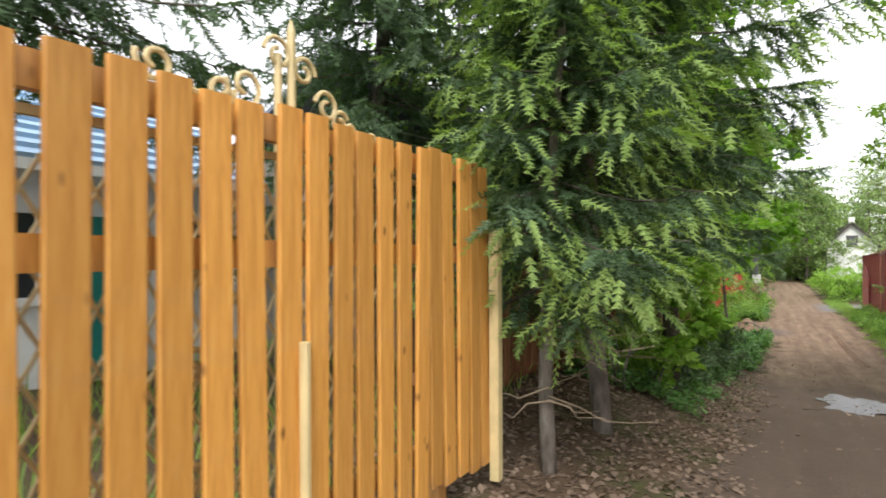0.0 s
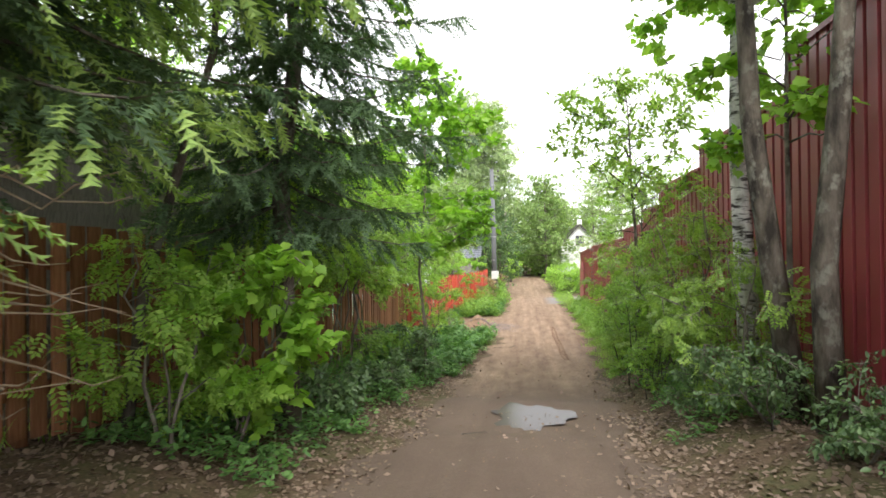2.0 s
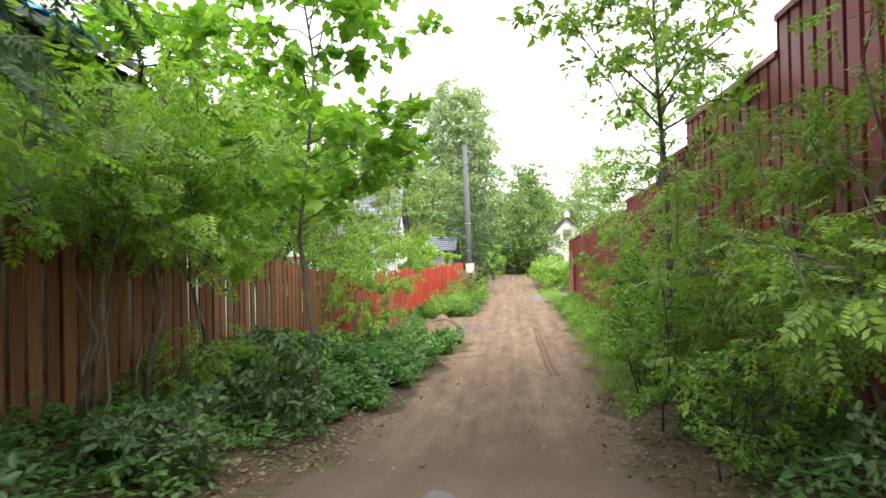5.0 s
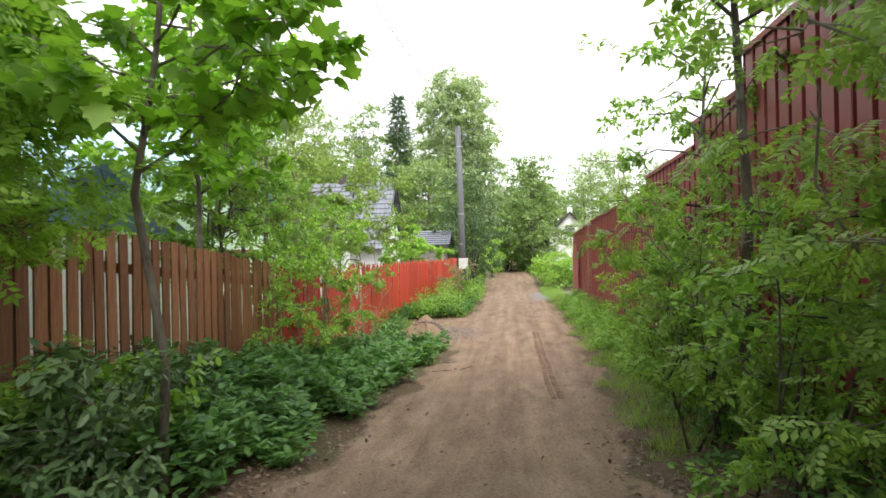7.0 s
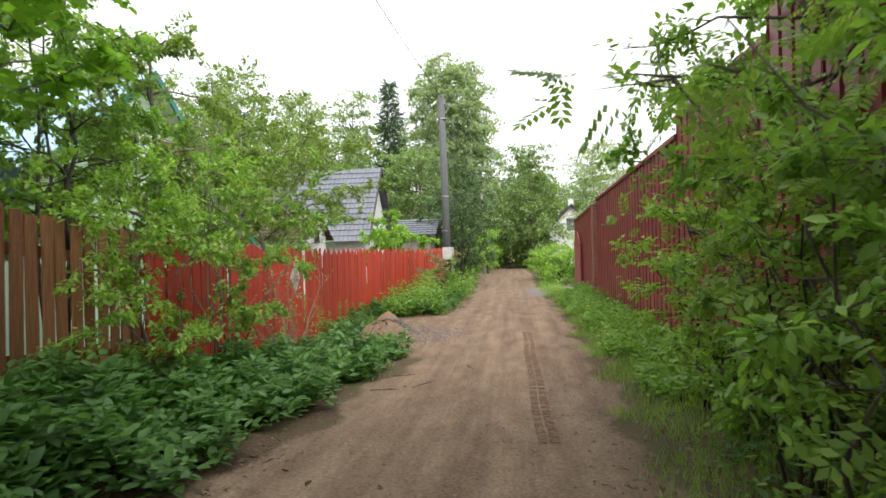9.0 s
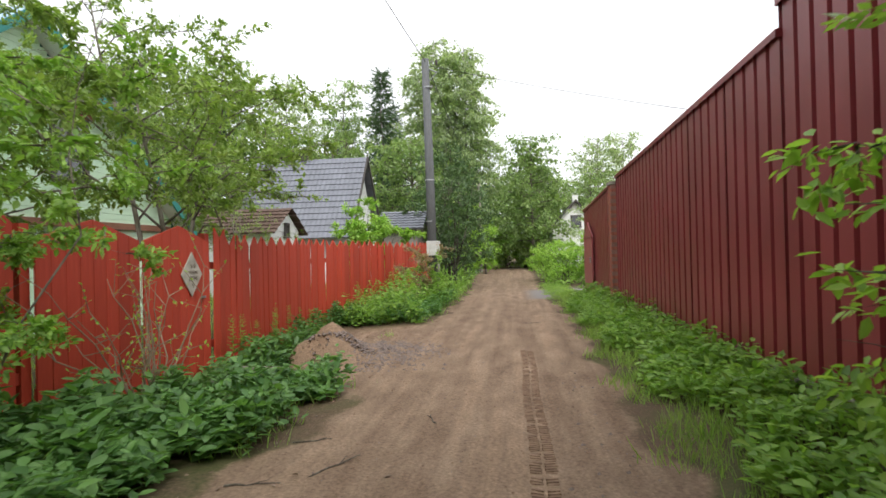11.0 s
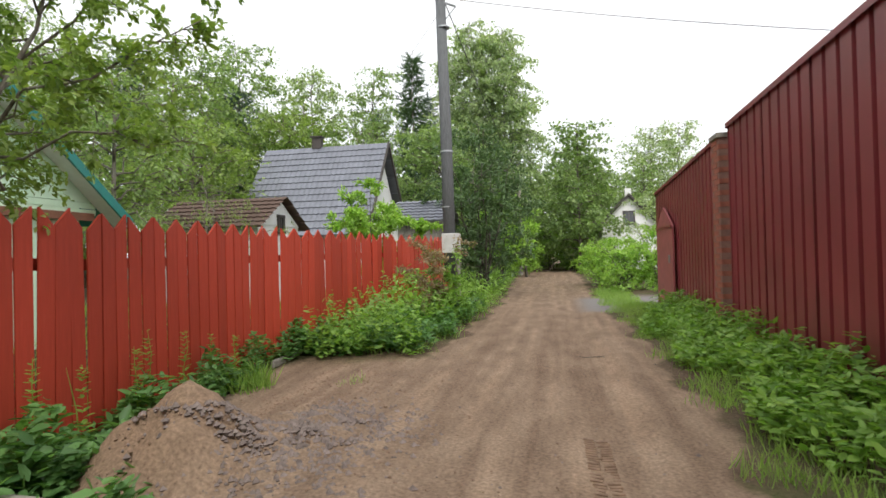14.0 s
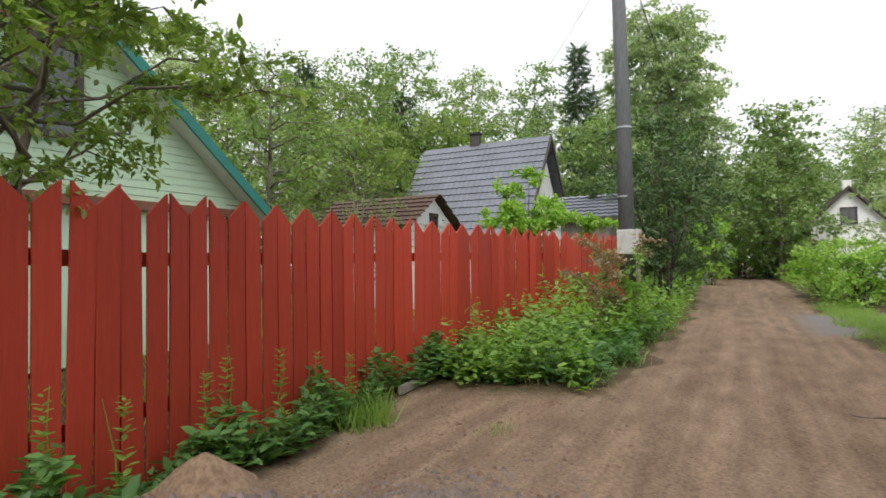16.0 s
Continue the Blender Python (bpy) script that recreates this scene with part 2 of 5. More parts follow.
# ---- building blocks ----
class Geo:
    """Collects vertices and faces of one mesh."""

    def __init__(self):
        self.v, self.f, self.n = [], [], 0

    def add(self, verts, faces):
        self.v.extend(verts)
        self.f.extend([[i + self.n for i in f] for f in faces])
        self.n += len(verts)
        return self

    def box(self, c, s, m=None):
        c, s = Vector(c), Vector(s) / 2
        q = [Vector((sx * s.x, sy * s.y, sz * s.z)) for sz in (-1, 1) for sy in (-1, 1) for sx in (-1, 1)]
        q = [tuple(c + ((m @ p) if m else p)) for p in q]
        return self.add(q, [(0, 2, 3, 1), (4, 5, 7, 6), (0, 1, 5, 4), (2, 6, 7, 3), (0, 4, 6, 2), (1, 3, 7, 5)])

    def tube(self, pts, radii, sides=6):
        pts = [Vector(p) for p in pts]
        vs, fs = [], []
        for i, p in enumerate(pts):
            d = (pts[min(i + 1, len(pts) - 1)] - pts[max(i - 1, 0)]).normalized()
            a = d.cross(Vector((0.31, 0.9, 0.2))).normalized()
            b = d.cross(a)
            for k in range(sides):
                w = 2 * math.pi * k / sides
                vs.append(tuple(p + (a * math.cos(w) + b * math.sin(w)) * radii[i]))
        for i in range(len(pts) - 1):
            for k in range(sides):
                k2 = (k + 1) % sides
                fs.append((i * sides + k, i * sides + k2, (i + 1) * sides + k2, (i + 1) * sides + k))
        fs.append(tuple(range(sides))[::-1])
        fs.append(tuple((len(pts) - 1) * sides + k for k in range(sides)))
        return self.add(vs, fs)

    def mesh(self, name):
        me = bpy.data.meshes.new(name)
        me.from_pydata(self.v, [], self.f)
        bm = bmesh.new()
        bm.from_mesh(me)
        bmesh.ops.recalc_face_normals(bm, faces=bm.faces)
        bm.to_mesh(me)
        bm.free()
        return me


def part(name, geo, material, parent=None, label="", smooth=False, bevel=0.0):
    me = geo.mesh(name) if isinstance(geo, Geo) else geo
    if not me.materials:
        me.materials.append(material)
    if smooth:
        me.polygons.foreach_set("use_smooth", [True] * len(me.polygons))
    ob = new(name, me)
    if parent:
        ob.parent = parent
    if bevel:
        bv = ob.modifiers.new("edge", 'BEVEL')
        bv.width, bv.segments = bevel, 2
    if label:
        tagged(ob, label)
    return ob


def thing(name, label, category, group="", kind="", at=(0, 0, 0)):
    ob = new(name)
    ob.location = at
    return tagged(ob, label, category, group, kind)


LEAF = ([(0, 0, 0), (0.35, 0.24, 0.05), (0.75, 0.17, 0.03), (1, 0, -0.06), (0.75, -0.17, 0.03), (0.35, -0.24, 0.05)], [(0, 1, 2, 3), (0, 3, 4, 5)])
QUADLEAF = ([(0, 0, 0), (0.5, 0.34, 0.06), (1, 0, -0.05), (0.5, -0.34, 0.06)], [(0, 1, 2, 3)])
MAPLE = ([(0, 0, 0), (0.02, 0.34, 0.03), (0.18, 0.30, 0.03), (0.30, 0.56, 0.0), (0.48, 0.36, 0.04), (0.62, 0.40, 0.0), (0.68, 0.22, 0.03), (1, 0, -0.06),
          (0.68, -0.22, 0.03), (0.62, -0.40, 0), (0.48, -0.36, 0.04), (0.30, -0.56, 0), (0.18, -0.30, 0.03), (0.02, -0.34, 0.03)],
         [(0, 1, 2, 3, 4, 5, 6, 7), (0, 7, 8, 9, 10, 11, 12, 13)])


def compound(pairs=5, ln=0.34, w=0.075):
    v, f = [], []
    spots = [(0.18 + 0.72 * i / (pairs - 1), s) for i in range(pairs) for s in (-1, 1)] + [(0.92, 0)]
    for p, s in spots:
        a = 0.0 if s == 0 else s * 1.05
        d, q = Vector((math.cos(a), math.sin(a), -0.22)), Vector((-math.sin(a), math.cos(a), 0))
        o, k, L = Vector((p, 0, -0.12 * p * p)), len(v), ln * (1.0 - 0.25 * abs(p - 0.5))
        v += [tuple(o), tuple(o + d * L * 0.5 + q * w), tuple(o + d * L), tuple(o + d * L * 0.5 - q * w)]
        f.append((k, k + 1, k + 2, k + 3))
    return v, f


ROWAN = compound()


def needle_spray(n=8):
    v, f = [], []
    for i in range(n):
        p = i / n
        for s in (-1, 1):
            o = Vector((p, 0, -0.06 * p))
            tip = o + Vector((0.17, s * 0.22 * (1 - 0.35 * p), 0.06 if i % 2 else -0.06))
            k = len(v)
            v += [tuple(o + Vector((-0.06, 0, 0))), tuple(o + Vector((0.075, 0, 0.01))), tuple(tip)]
            f.append((k, k + 1, k + 2))
    k = len(v)
    v += [(0, -0.022, 0), (0, 0.022, 0), (1.08, 0, -0.05)]
    f.append((k, k + 1, k + 2))
    return v, f


SPRAY = needle_spray()
BLADE = ([(0, -0.025, 0), (0, 0.025, 0), (0.5, 0.02, 0.04), (0.5, -0.02, 0.04), (1, 0, -0.12)], [(0, 1, 2, 3), (3, 2, 4)])


def scatter_mesh(name, shape, pos, along, up, size):
    """One mesh with a copy of the leaf shape at each place, its tip along the given way."""
    pos, D, U = np.asarray(pos, float), np.asarray(along, float), np.asarray(up, float)
    D = D / (np.linalg.norm(D, axis=1, keepdims=True) + 1e-9)
    S = np.cross(U, D)
    S = S / (np.linalg.norm(S, axis=1, keepdims=True) + 1e-9)
    U = np.cross(D, S)
    sv = np.array(shape[0], float)
    N, k = len(pos), len(sv)
    size = np.broadcast_to(np.asarray(size, float), (N,))[:, None, None]
    V = pos[:, None] + size * (sv[None, :, 0:1] * D[:, None] + sv[None, :, 1:2] * S[:, None] + sv[None, :, 2:3] * U[:, None])
    tot = np.array([len(f) for f in shape[1]])
    flat = np.concatenate([np.array(f) for f in shape[1]])
    loops = (flat[None] + (np.arange(N) * k)[:, None]).ravel()
    totals = np.tile(tot, N)
    me = bpy.data.meshes.new(name)
    me.vertices.add(N * k)
    me.vertices.foreach_set("co", V.ravel().astype(np.float32))
    me.loops.add(len(loops))
    me.loops.foreach_set("vertex_index", loops.astype(np.int32))
    me.polygons.add(len(totals))
    me.polygons.foreach_set("loop_start", np.r_[0, np.cumsum(totals)[:-1]].astype(np.int32))
    me.polygons.foreach_set("loop_total", totals.astype(np.int32))
    me.update(calc_edges=True)
    return me


def unit_rand(rng, n):
    a = rng.normal(size=(n, 3))
    return a / np.linalg.norm(a, axis=1, keepdims=True)


def bent(a, b, rng, k=5, sag=0.0, wob=0.06):
    """A wobbly line from a to b."""
    a, b = np.array(a, float), np.array(b, float)
    L = np.linalg.norm(b - a)
    t = np.linspace(0, 1, k)[:, None]
    p = a + (b - a) * t
    p[1:-1] += rng.normal(size=(k - 2, 3)) * wob * L * 0.5
    p[:, 2] += -sag * 4 * (t * (1 - t))[:, 0]
    return p


def broadleaf(name, label, base, top, crown, shape, leaf, count, bark, leaves, seed, r0=0.06, limbs=14, z0=0.35, twig=0.5, droop=0.2, stems=1, spread=0.0, cat="tree", lean=(0, 0), group="", flat=0.5, power=0.6):
    """A tree or shrub: tapered stems, limbs with twigs, and leaves set along the twigs.
    crown: half width of the crown; top: height; z0: share of the height at which limbs begin."""
    rng = np.random.default_rng(seed)
    bx, by = base
    bz = gz(bx, by) - 0.05
    ob = thing(name, label, cat, group, at=(bx, by, bz))
    wood, tw, pos, D = Geo(), Geo(), [], []
    for s in range(stems):
        sx, sy = (rng.normal(size=2) * spread * 0.25) if stems > 1 else (0, 0)
        ex, ey = (rng.normal(size=2) * spread) if stems > 1 else (0, 0)
        h = top * (rng.uniform(0.7, 1.0) if stems > 1 else 1.0)
        stem = bent((sx, sy, 0), (ex + lean[0], ey + lean[1], h), rng, 7, 0, 0.05 if r0 < 0.035 else 0.022 if r0 < 0.08 else 0.014)
        rr = r0 * (1 if stems == 1 else rng.uniform(0.6, 1.0))
        wood.tube(stem, rr * np.linspace(1, 0.18, 7), 8 if rr > 0.05 else 5)
        nl = max(3, limbs // stems)
        for i in range(nl):
            u = z0 + (1 - z0) * (i + rng.uniform(0, 1)) / nl
            f = u * 6
            j = min(int(f), 5)
            o = stem[j] + (stem[j + 1] - stem[j]) * (f - j)
            a = i * 2.4 + rng.uniform(-0.5, 0.5) + s
            reach = crown * (math.sin(math.pi * min(1, max(0.06, (u - z0) / (1 - z0) * 0.8 + 0.2))) ** power) * rng.uniform(0.6, 1.15)
            e = o + np.array([math.cos(a) * reach, math.sin(a) * reach, reach * rng.uniform(0.15, 0.8) - droop * reach])
            limb = bent(o, e, rng, 6, -0.08 * reach, 0.1)
            wood.tube(limb, rr * 0.45 * (1.1 - u * 0.7) * np.linspace(1, 0.2, 6), 5)
            nt = max(4, int(reach / 0.14))
            for q in range(nt):
                v = rng.uniform(0.25, 1.0) * 5
                jj = min(int(v), 4)
                p = limb[jj] + (limb[jj + 1] - limb[jj]) * (v - jj)
                w = unit_rand(rng, 1)[0] * np.array([1, 1, flat]) + np.array([math.cos(a), math.sin(a), 0]) * 0.5
                w[2] -= droop
                L = twig * rng.uniform(0.5, 1.1)
                w = w / np.linalg.norm(w) * L
                tw.add([tuple(p), tuple(p + np.array([0.008, 0.006, 0.006])), tuple(p + np.array([-0.004, 0.009, -0.006])), tuple(p + w)], [(0, 1, 3), (1, 2, 3), (2, 0, 3)])
                pos.append(p), D.append(w)
    pos, D = np.array(pos), np.array(D)
    pick = rng.integers(0, len(pos), count)
    t = rng.uniform(0.15, 1.05, count)[:, None]
    P = pos[pick] + D[pick] * t + rng.normal(size=(count, 3)) * leaf * 0.35
    P[:, 2] = np.maximum(P[:, 2], 0.06)
    A = D[pick] / (np.linalg.norm(D[pick], axis=1, keepdims=True)) * 0.7 + unit_rand(rng, count) * 0.9 + np.array([0, 0, -droop])
    U = np.array([0, 0, 1.0]) + unit_rand(rng, count) * 0.65
    part("trunk", wood, bark, ob, "", True)
    tagged(part("fine_twiggery", tw, bark, ob), kind="stuff")
    part("crown", scatter_mesh("crown", shape, P, A, U, leaf * rng.uniform(0.6, 1.2, count)), leaves, ob)
    return ob


def spruce(name, label, base, height, reach, seed, z0=1.2, density=1.0, shoots=True, spray=0.2, r0=0.11, far=False, needles=None, bark=None):
    """A spruce: whorls of drooping boughs, each with hanging side twigs covered in needles."""
    rng = np.random.default_rng(seed)
    bx, by = base
    bz = gz(bx, by) - 0.05
    ob = thing(name, label, "tree", at=(bx, by, bz))
    wood, bough = Geo(), Geo()
    stem = bent((0, 0, 0), (rng.normal() * 0.1, rng.normal() * 0.1, height), rng, 9, 0, 0.012)
    wood.tube(stem, r0 * np.linspace(1, 0.08, 9), 9)
    pos, D, ln, tips, tD = [], [], [], [], []
    step = 0.26 if not far else 0.5
    z = z0
    while z < height * 0.97:
        u = (z - z0) / (height - z0)
        L0 = reach * (1 - u) ** 0.75 * (0.55 + 0.45 * min(1, u * 6 + 0.3)) + 0.12
        nb = 6 if not far else 7
        for k in range(nb):
            a = k * 2 * math.pi / nb + z * 3.1 + rng.uniform(-0.4, 0.4)
            L = L0 * rng.uniform(0.65, 1.1)
            dirv = np.array([math.cos(a), math.sin(a), 0])
            o = np.array([np.interp(z, stem[:, 2], stem[:, 0]), np.interp(z, stem[:, 2], stem[:, 1]), z + rng.uniform(-0.1, 0.1)])
            t = np.linspace(0, 1, 6)
            drop = 0.42 * (1 - u) + 0.05
            path = o + dirv * (L * t)[:, None] + np.array([0, 0, 1.0]) * (L * (-drop * t + 0.22 * t ** 3))[:, None]
            bough.tube(path, (0.010 * (1.2 - u) + 0.003) * np.linspace(1, 0.25, 6), 4)
            m = int(max(5, L / (0.036 if not far else 0.16)) * density * (1 if z < 5 or far else 0.5))
            side = np.array([-math.sin(a), math.cos(a), 0])
            for q in range(m):
                v = rng.uniform(0.08, 1.0)
                p = np.array([np.interp(v, t, path[:, i]) for i in range(3)])
                sg = 1 if q % 2 else -1
                w = dirv * rng.uniform(0.35, 0.8) + side * sg * rng.uniform(0.3, 0.9) + np.array([0, 0, -rng.uniform(0.1, 1.3) * (1 - 0.5 * u)])
                l2 = (0.18 + 0.34 * (1 - v) * min(1, L)) * rng.uniform(0.7, 1.3) * (1 if not far else 2.2)
                w = w / np.linalg.norm(w) * l2
                n = max(1, int(l2 / (spray * 0.7)))
                for j in range(n):
                    pos.append(p + w * (j / n)), D.append(w + rng.normal(size=3) * l2 * 0.15), ln.append(spray)
                if rng.uniform() < 0.9:
                    tips.append(p + w * 0.95), tD.append(w)
            pos.append(path[4]), D.append(path[5] - path[4]), ln.append(spray * 1.2)
            tips.append(path[5]), tD.append(path[5] - path[4])
        z += step * rng.uniform(0.8, 1.2)
    pos, D, ln = np.array(pos), np.array(D), np.array(ln)
    n = len(pos)
    part("trunk", wood, bark or BARK_SPRUCE, ob, "", True)
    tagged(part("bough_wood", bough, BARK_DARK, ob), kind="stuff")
    part("needles", scatter_mesh("needles", SPRAY, pos, D, np.array([0, 0, 1.0]) + unit_rand(rng, n) * 0.8, ln * rng.uniform(0.8, 1.25, n)), needles or L_SPRUCE, ob)
    if shoots:
        tips, tD = np.array(tips), np.array(tD)
        n = len(tips)
        part("new_growth", scatter_mesh("new_growth", SPRAY, tips, tD + np.array([0, 0, -0.05]), np.array([0, 0, 1.0]) + unit_rand(rng, n) * 0.5, spray * rng.uniform(0.9, 1.5, n)), L_SHOOT, ob, "bright green new shoots")
    return ob


def cover(name, label, category, shape, n, area, leaf, mat, seed, tall=(0.1, 0.4), rise=0.2, clump=0.0):
    """Uncountable low growth: leaves or blades over an area given by a test on x and y."""
    rng = np.random.default_rng(seed)
    x0, x1, y0, y1, test = area
    X, Y = rng.uniform(x0, x1, n), rng.uniform(y0, y1, n)
    ok = test(X, Y, rng)
    X, Y = X[ok], Y[ok]
    n = len(X)
    bump_ = 0.55 + 0.45 * np.sin(X * 4.3 + np.sin(Y * 2.7) * 2) * np.sin(Y * 3.1 + X)
    bump_ = np.clip(bump_ + 0.25 * np.sin(X * 9.1 + Y * 6.3) + 0.2 * np.sin(Y * 13.7), 0.05, 1.25)
    H = (tall[0] + (tall[1] - tall[0]) * bump_) * rng.uniform(0.15, 1.0, n) if shape is not BLADE else np.zeros(n)
    P = np.stack([X, Y, ground_z(X, Y) + H], 1)
    A = unit_rand(rng, n)
    if shape is BLADE:
        A[:, 2] = np.abs(A[:, 2]) + 1.4
        size = rng.uniform(tall[0], tall[1], n) * (0.6 + 0.4 * bump_)
        U = unit_rand(rng, n)
    else:
        A[:, 2] = A[:, 2] * 0.3 + rise
        size = leaf * rng.uniform(0.6, 1.25, n)
        U = np.array([0, 0, 1.0]) + unit_rand(rng, n) * 0.5
    me = scatter_mesh(name, shape, P, A, U, size)
    me.materials.append(mat)
    return tagged(new(name, me), label, category, kind="stuff")


# ---- ground: one sheet to the horizon ----
HEAP, SPILL = (-0.9, 22.95, 0.54), (-0.35, 23.6, 0.18)
def build_ground():
    xs = np.unique(np.r_[-900, -400, -150, -60, -30, np.arange(-16, -4, 1.0), np.arange(-4, 5.5, 0.09), np.arange(5.5, 18, 1.0), 30, 60, 150, 400, 900])
    ys = np.unique(np.r_[-900, -300, -60, -20, -8, np.arange(-3, 34, 0.09), np.arange(34, 62, 0.6), np.arange(62, 110, 4.0), 150, 300, 900])
    X, Y = np.meshgrid(xs, ys)
    Z = ground_z(X, Y)
    rng = np.random.default_rng(3)
    near = (np.abs(X) < 5.5) & (Y > -3) & (Y < 34)
    Z = Z + near * rng.normal(size=X.shape) * 0.0035
    # spoil heaps beside the red fence
    Z += HEAP[2] * (1 + 0.12 * np.sin(X * 9 + Y * 5) + 0.1 * np.sin(Y * 11 - X * 7) + 0.025 * near * rng.normal(size=X.shape)) * np.exp(-(((X - HEAP[0]) / 0.52) ** 2 + ((Y - HEAP[1]) / 0.48) ** 2) ** 1.4)
    Z += SPILL[2] * np.exp(-(((X - SPILL[0]) / 0.5) ** 2 + ((Y - SPILL[1]) / 0.6) ** 2)) * (1 + 0.15 * near * rng.normal(size=X.shape))
    # the lane levels out round the puddle
    wp = np.exp(-(((X - 0.95) / 1.3) ** 4 + ((Y - 9.85) / 1.1) ** 4))
    Z += wp * 0.105 * (Y - 9.85)
    # bed of the puddle
    Z -= 0.06 * np.exp(-(((X - 0.95) / 0.6) ** 2 + ((Y - 9.85) / 0.8) ** 2))
    # tyre treads pressed into the sand
    tread = np.exp(-((X - 1.95) / 0.1) ** 2) * ((Y > 17) & (Y < 23.5)) * 0.012 * np.sign(np.sin(Y * 42))
    Z += tread
    ny, nx = X.shape
    V = np.stack([X, Y, Z], -1).reshape(-1, 3)
    i = np.arange((ny - 1) * nx).reshape(ny - 1, nx)[:, :-1].ravel()
    F = np.stack([i, i + 1, i + nx + 1, i + nx], 1)
    me = bpy.data.meshes.new("ground")
    me.from_pydata(V.tolist(), [], F.tolist())
    me.polygons.foreach_set("use_smooth", [True] * len(me.polygons))
    le, re = left_edge(Y), right_edge(Y)
    wob = 0.12 * np.sin(Y * 2.1) + 0.08 * np.sin(Y * 5.3 + 1)
    road = ease(-0.22, 0.15, X - le + wob) * ease(-0.22, 0.15, re - X + wob)
    turn = ease(20.3, 21.8, Y) * ease(28.0, 26.0, Y) * ease(-2.35, -1.7, X) * (X < 1)
    drive = ease(32.6, 33.4, Y) * ease(37.5, 36.5, Y) * ease(2.0, 2.6, X) * (X < 9)
    # strongest up the lane, under the trees; steers the shade painted into its sand
    litter_shade = ease(15.5, 9.0, Y) + 0.25
    for nm, arr in (("road", np.maximum(road, turn * 0.9)), ("drive", drive), ("heap", np.clip(1.5 * np.exp(-(((X - HEAP[0]) / 0.45) ** 2 + ((Y - HEAP[1]) / 0.45) ** 2)), 0, 1)), ("litter_shade", np.clip(litter_shade, 0, 1))):
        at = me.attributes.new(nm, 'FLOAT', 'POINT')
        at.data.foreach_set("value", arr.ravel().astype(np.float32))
    m, n, l, b = mat_base("earth", 0.95, 0.12)

    def mask(nm):
        a = n.new("ShaderNodeAttribute")
        a.attribute_name = nm
        return a.outputs["Fac"]
    fine, broad = noise_node(n, l, 38, 8), noise_node(n, l, 1.1, 5)
    streak = noise_node(n, l, 2.6, 7, "Object", (1.3, 0.45, 1))
    sand = ramp_node(n, l, streak, [(0.25, (0.165, 0.115, 0.08)), (0.5, (0.235, 0.166, 0.116)), (0.75, (0.31, 0.23, 0.165))])
    patch = ramp_node(n, l, noise_node(n, l, 1.4, 7, 'Object', (2.6, 0.09, 1), 0.65), [(0.32, (0.76, 0.73, 0.72)), (0.5, (0.95, 0.95, 0.95)), (0.68, (1.2, 1.19, 1.17))])
    sand = mix_node(n, l, 1.0, sand, patch, 'MULTIPLY')
    grit = ramp_node(n, l, fine, [(0.3, (0.6, 0.6, 0.6)), (0.7, (1.25, 1.25, 1.25))])
    sand = mix_node(n, l, 1.0, sand, grit, 'MULTIPLY')
    # tree shade on the upper lane, mixed into the sand colour as dark brown
    shaded_sand = mix_node(n, l, ramp_node(n, l, mask("litter_shade"), [(0.35, (0, 0, 0)), (1.0, (0.8, 0.8, 0.8))]), sand, (0.10, 0.076, 0.062))
    soil = ramp_node(n, l, fine, [(0.3, (0.055, 0.04, 0.028)), (0.6, (0.13, 0.09, 0.06)), (0.8, (0.24, 0.18, 0.13))])
    moss = mix_node(n, l, ramp_node(n, l, broad, [(0.45, (0, 0, 0)), (0.65, (0.6, 0.6, 0.6))]), soil, (0.06, 0.085, 0.025))
    edge = noise_node(n, l, 7, 6)
    k = n.new("ShaderNodeMath")
    k.operation = 'MULTIPLY_ADD'
    k.inputs[1].default_value = 0.7
    l.new(edge, k.inputs[0])
    l.new(mask("road"), k.inputs[2])
    cut = ramp_node(n, l, k.outputs[0], [(0.62, (0, 0, 0)), (0.95, (1, 1, 1))])
    c = mix_node(n, l, cut, moss, shaded_sand)
    c = mix_node(n, l, mask("drive"), c, (0.19, 0.175, 0.165))
    heap_sand = mix_node(n, l, 1.0, (0.255, 0.175, 0.118), grit, 'MULTIPLY')
    c = mix_node(n, l, mask("heap"), c, heap_sand)
    l.new(c, b.inputs["Base Color"])
    bump(n, l, b, fine, 0.6, 0.025)
    me.materials.append(m)
    tagged(new("ground", me), "sandy brown dirt lane with ruts between leafy earth banks", "ground", kind="structure")


build_ground()


def puddle():
    g = Geo()
    rng = np.random.default_rng(5)
    ring = []
    for k in range(40):
        a = 2 * math.pi * k / 40
        r = 1 + 0.16 * math.sin(3 * a + 1) + 0.12 * math.sin(7 * a) + 0.07 * math.sin(13 * a + 2) + rng.normal() * 0.05
        ring.append((0.95 + 0.52 * r * math.cos(a), 9.85 + 0.58 * r * math.sin(a)))
    vs, fs = [(0.95, 9.85, float(lane_z(9.85)) - 0.024)], []
    for q, f in enumerate((0.33, 0.66, 1.0)):
        for x, y in ring:
            x, y = 0.95 + (x - 0.95) * f, 9.85 + (y - 9.85) * f
            vs.append((x, y, float(lane_z(9.85)) - 0.024 - 0.012 * (y - 9.85)))
    for k in range(40):
        k2 = (k + 1) % 40
        fs += [(0, 1 + k, 1 + k2), (1 + k, 41 + k, 41 + k2, 1 + k2), (41 + k, 81 + k, 81 + k2, 41 + k2)]
    g.add(vs, fs)
    ob = part("puddle", g, WATER_M, None, "", True)
    tagged(ob, "shallow still puddle reflecting the sky on the dirt lane", "puddle", kind="structure")


puddle()


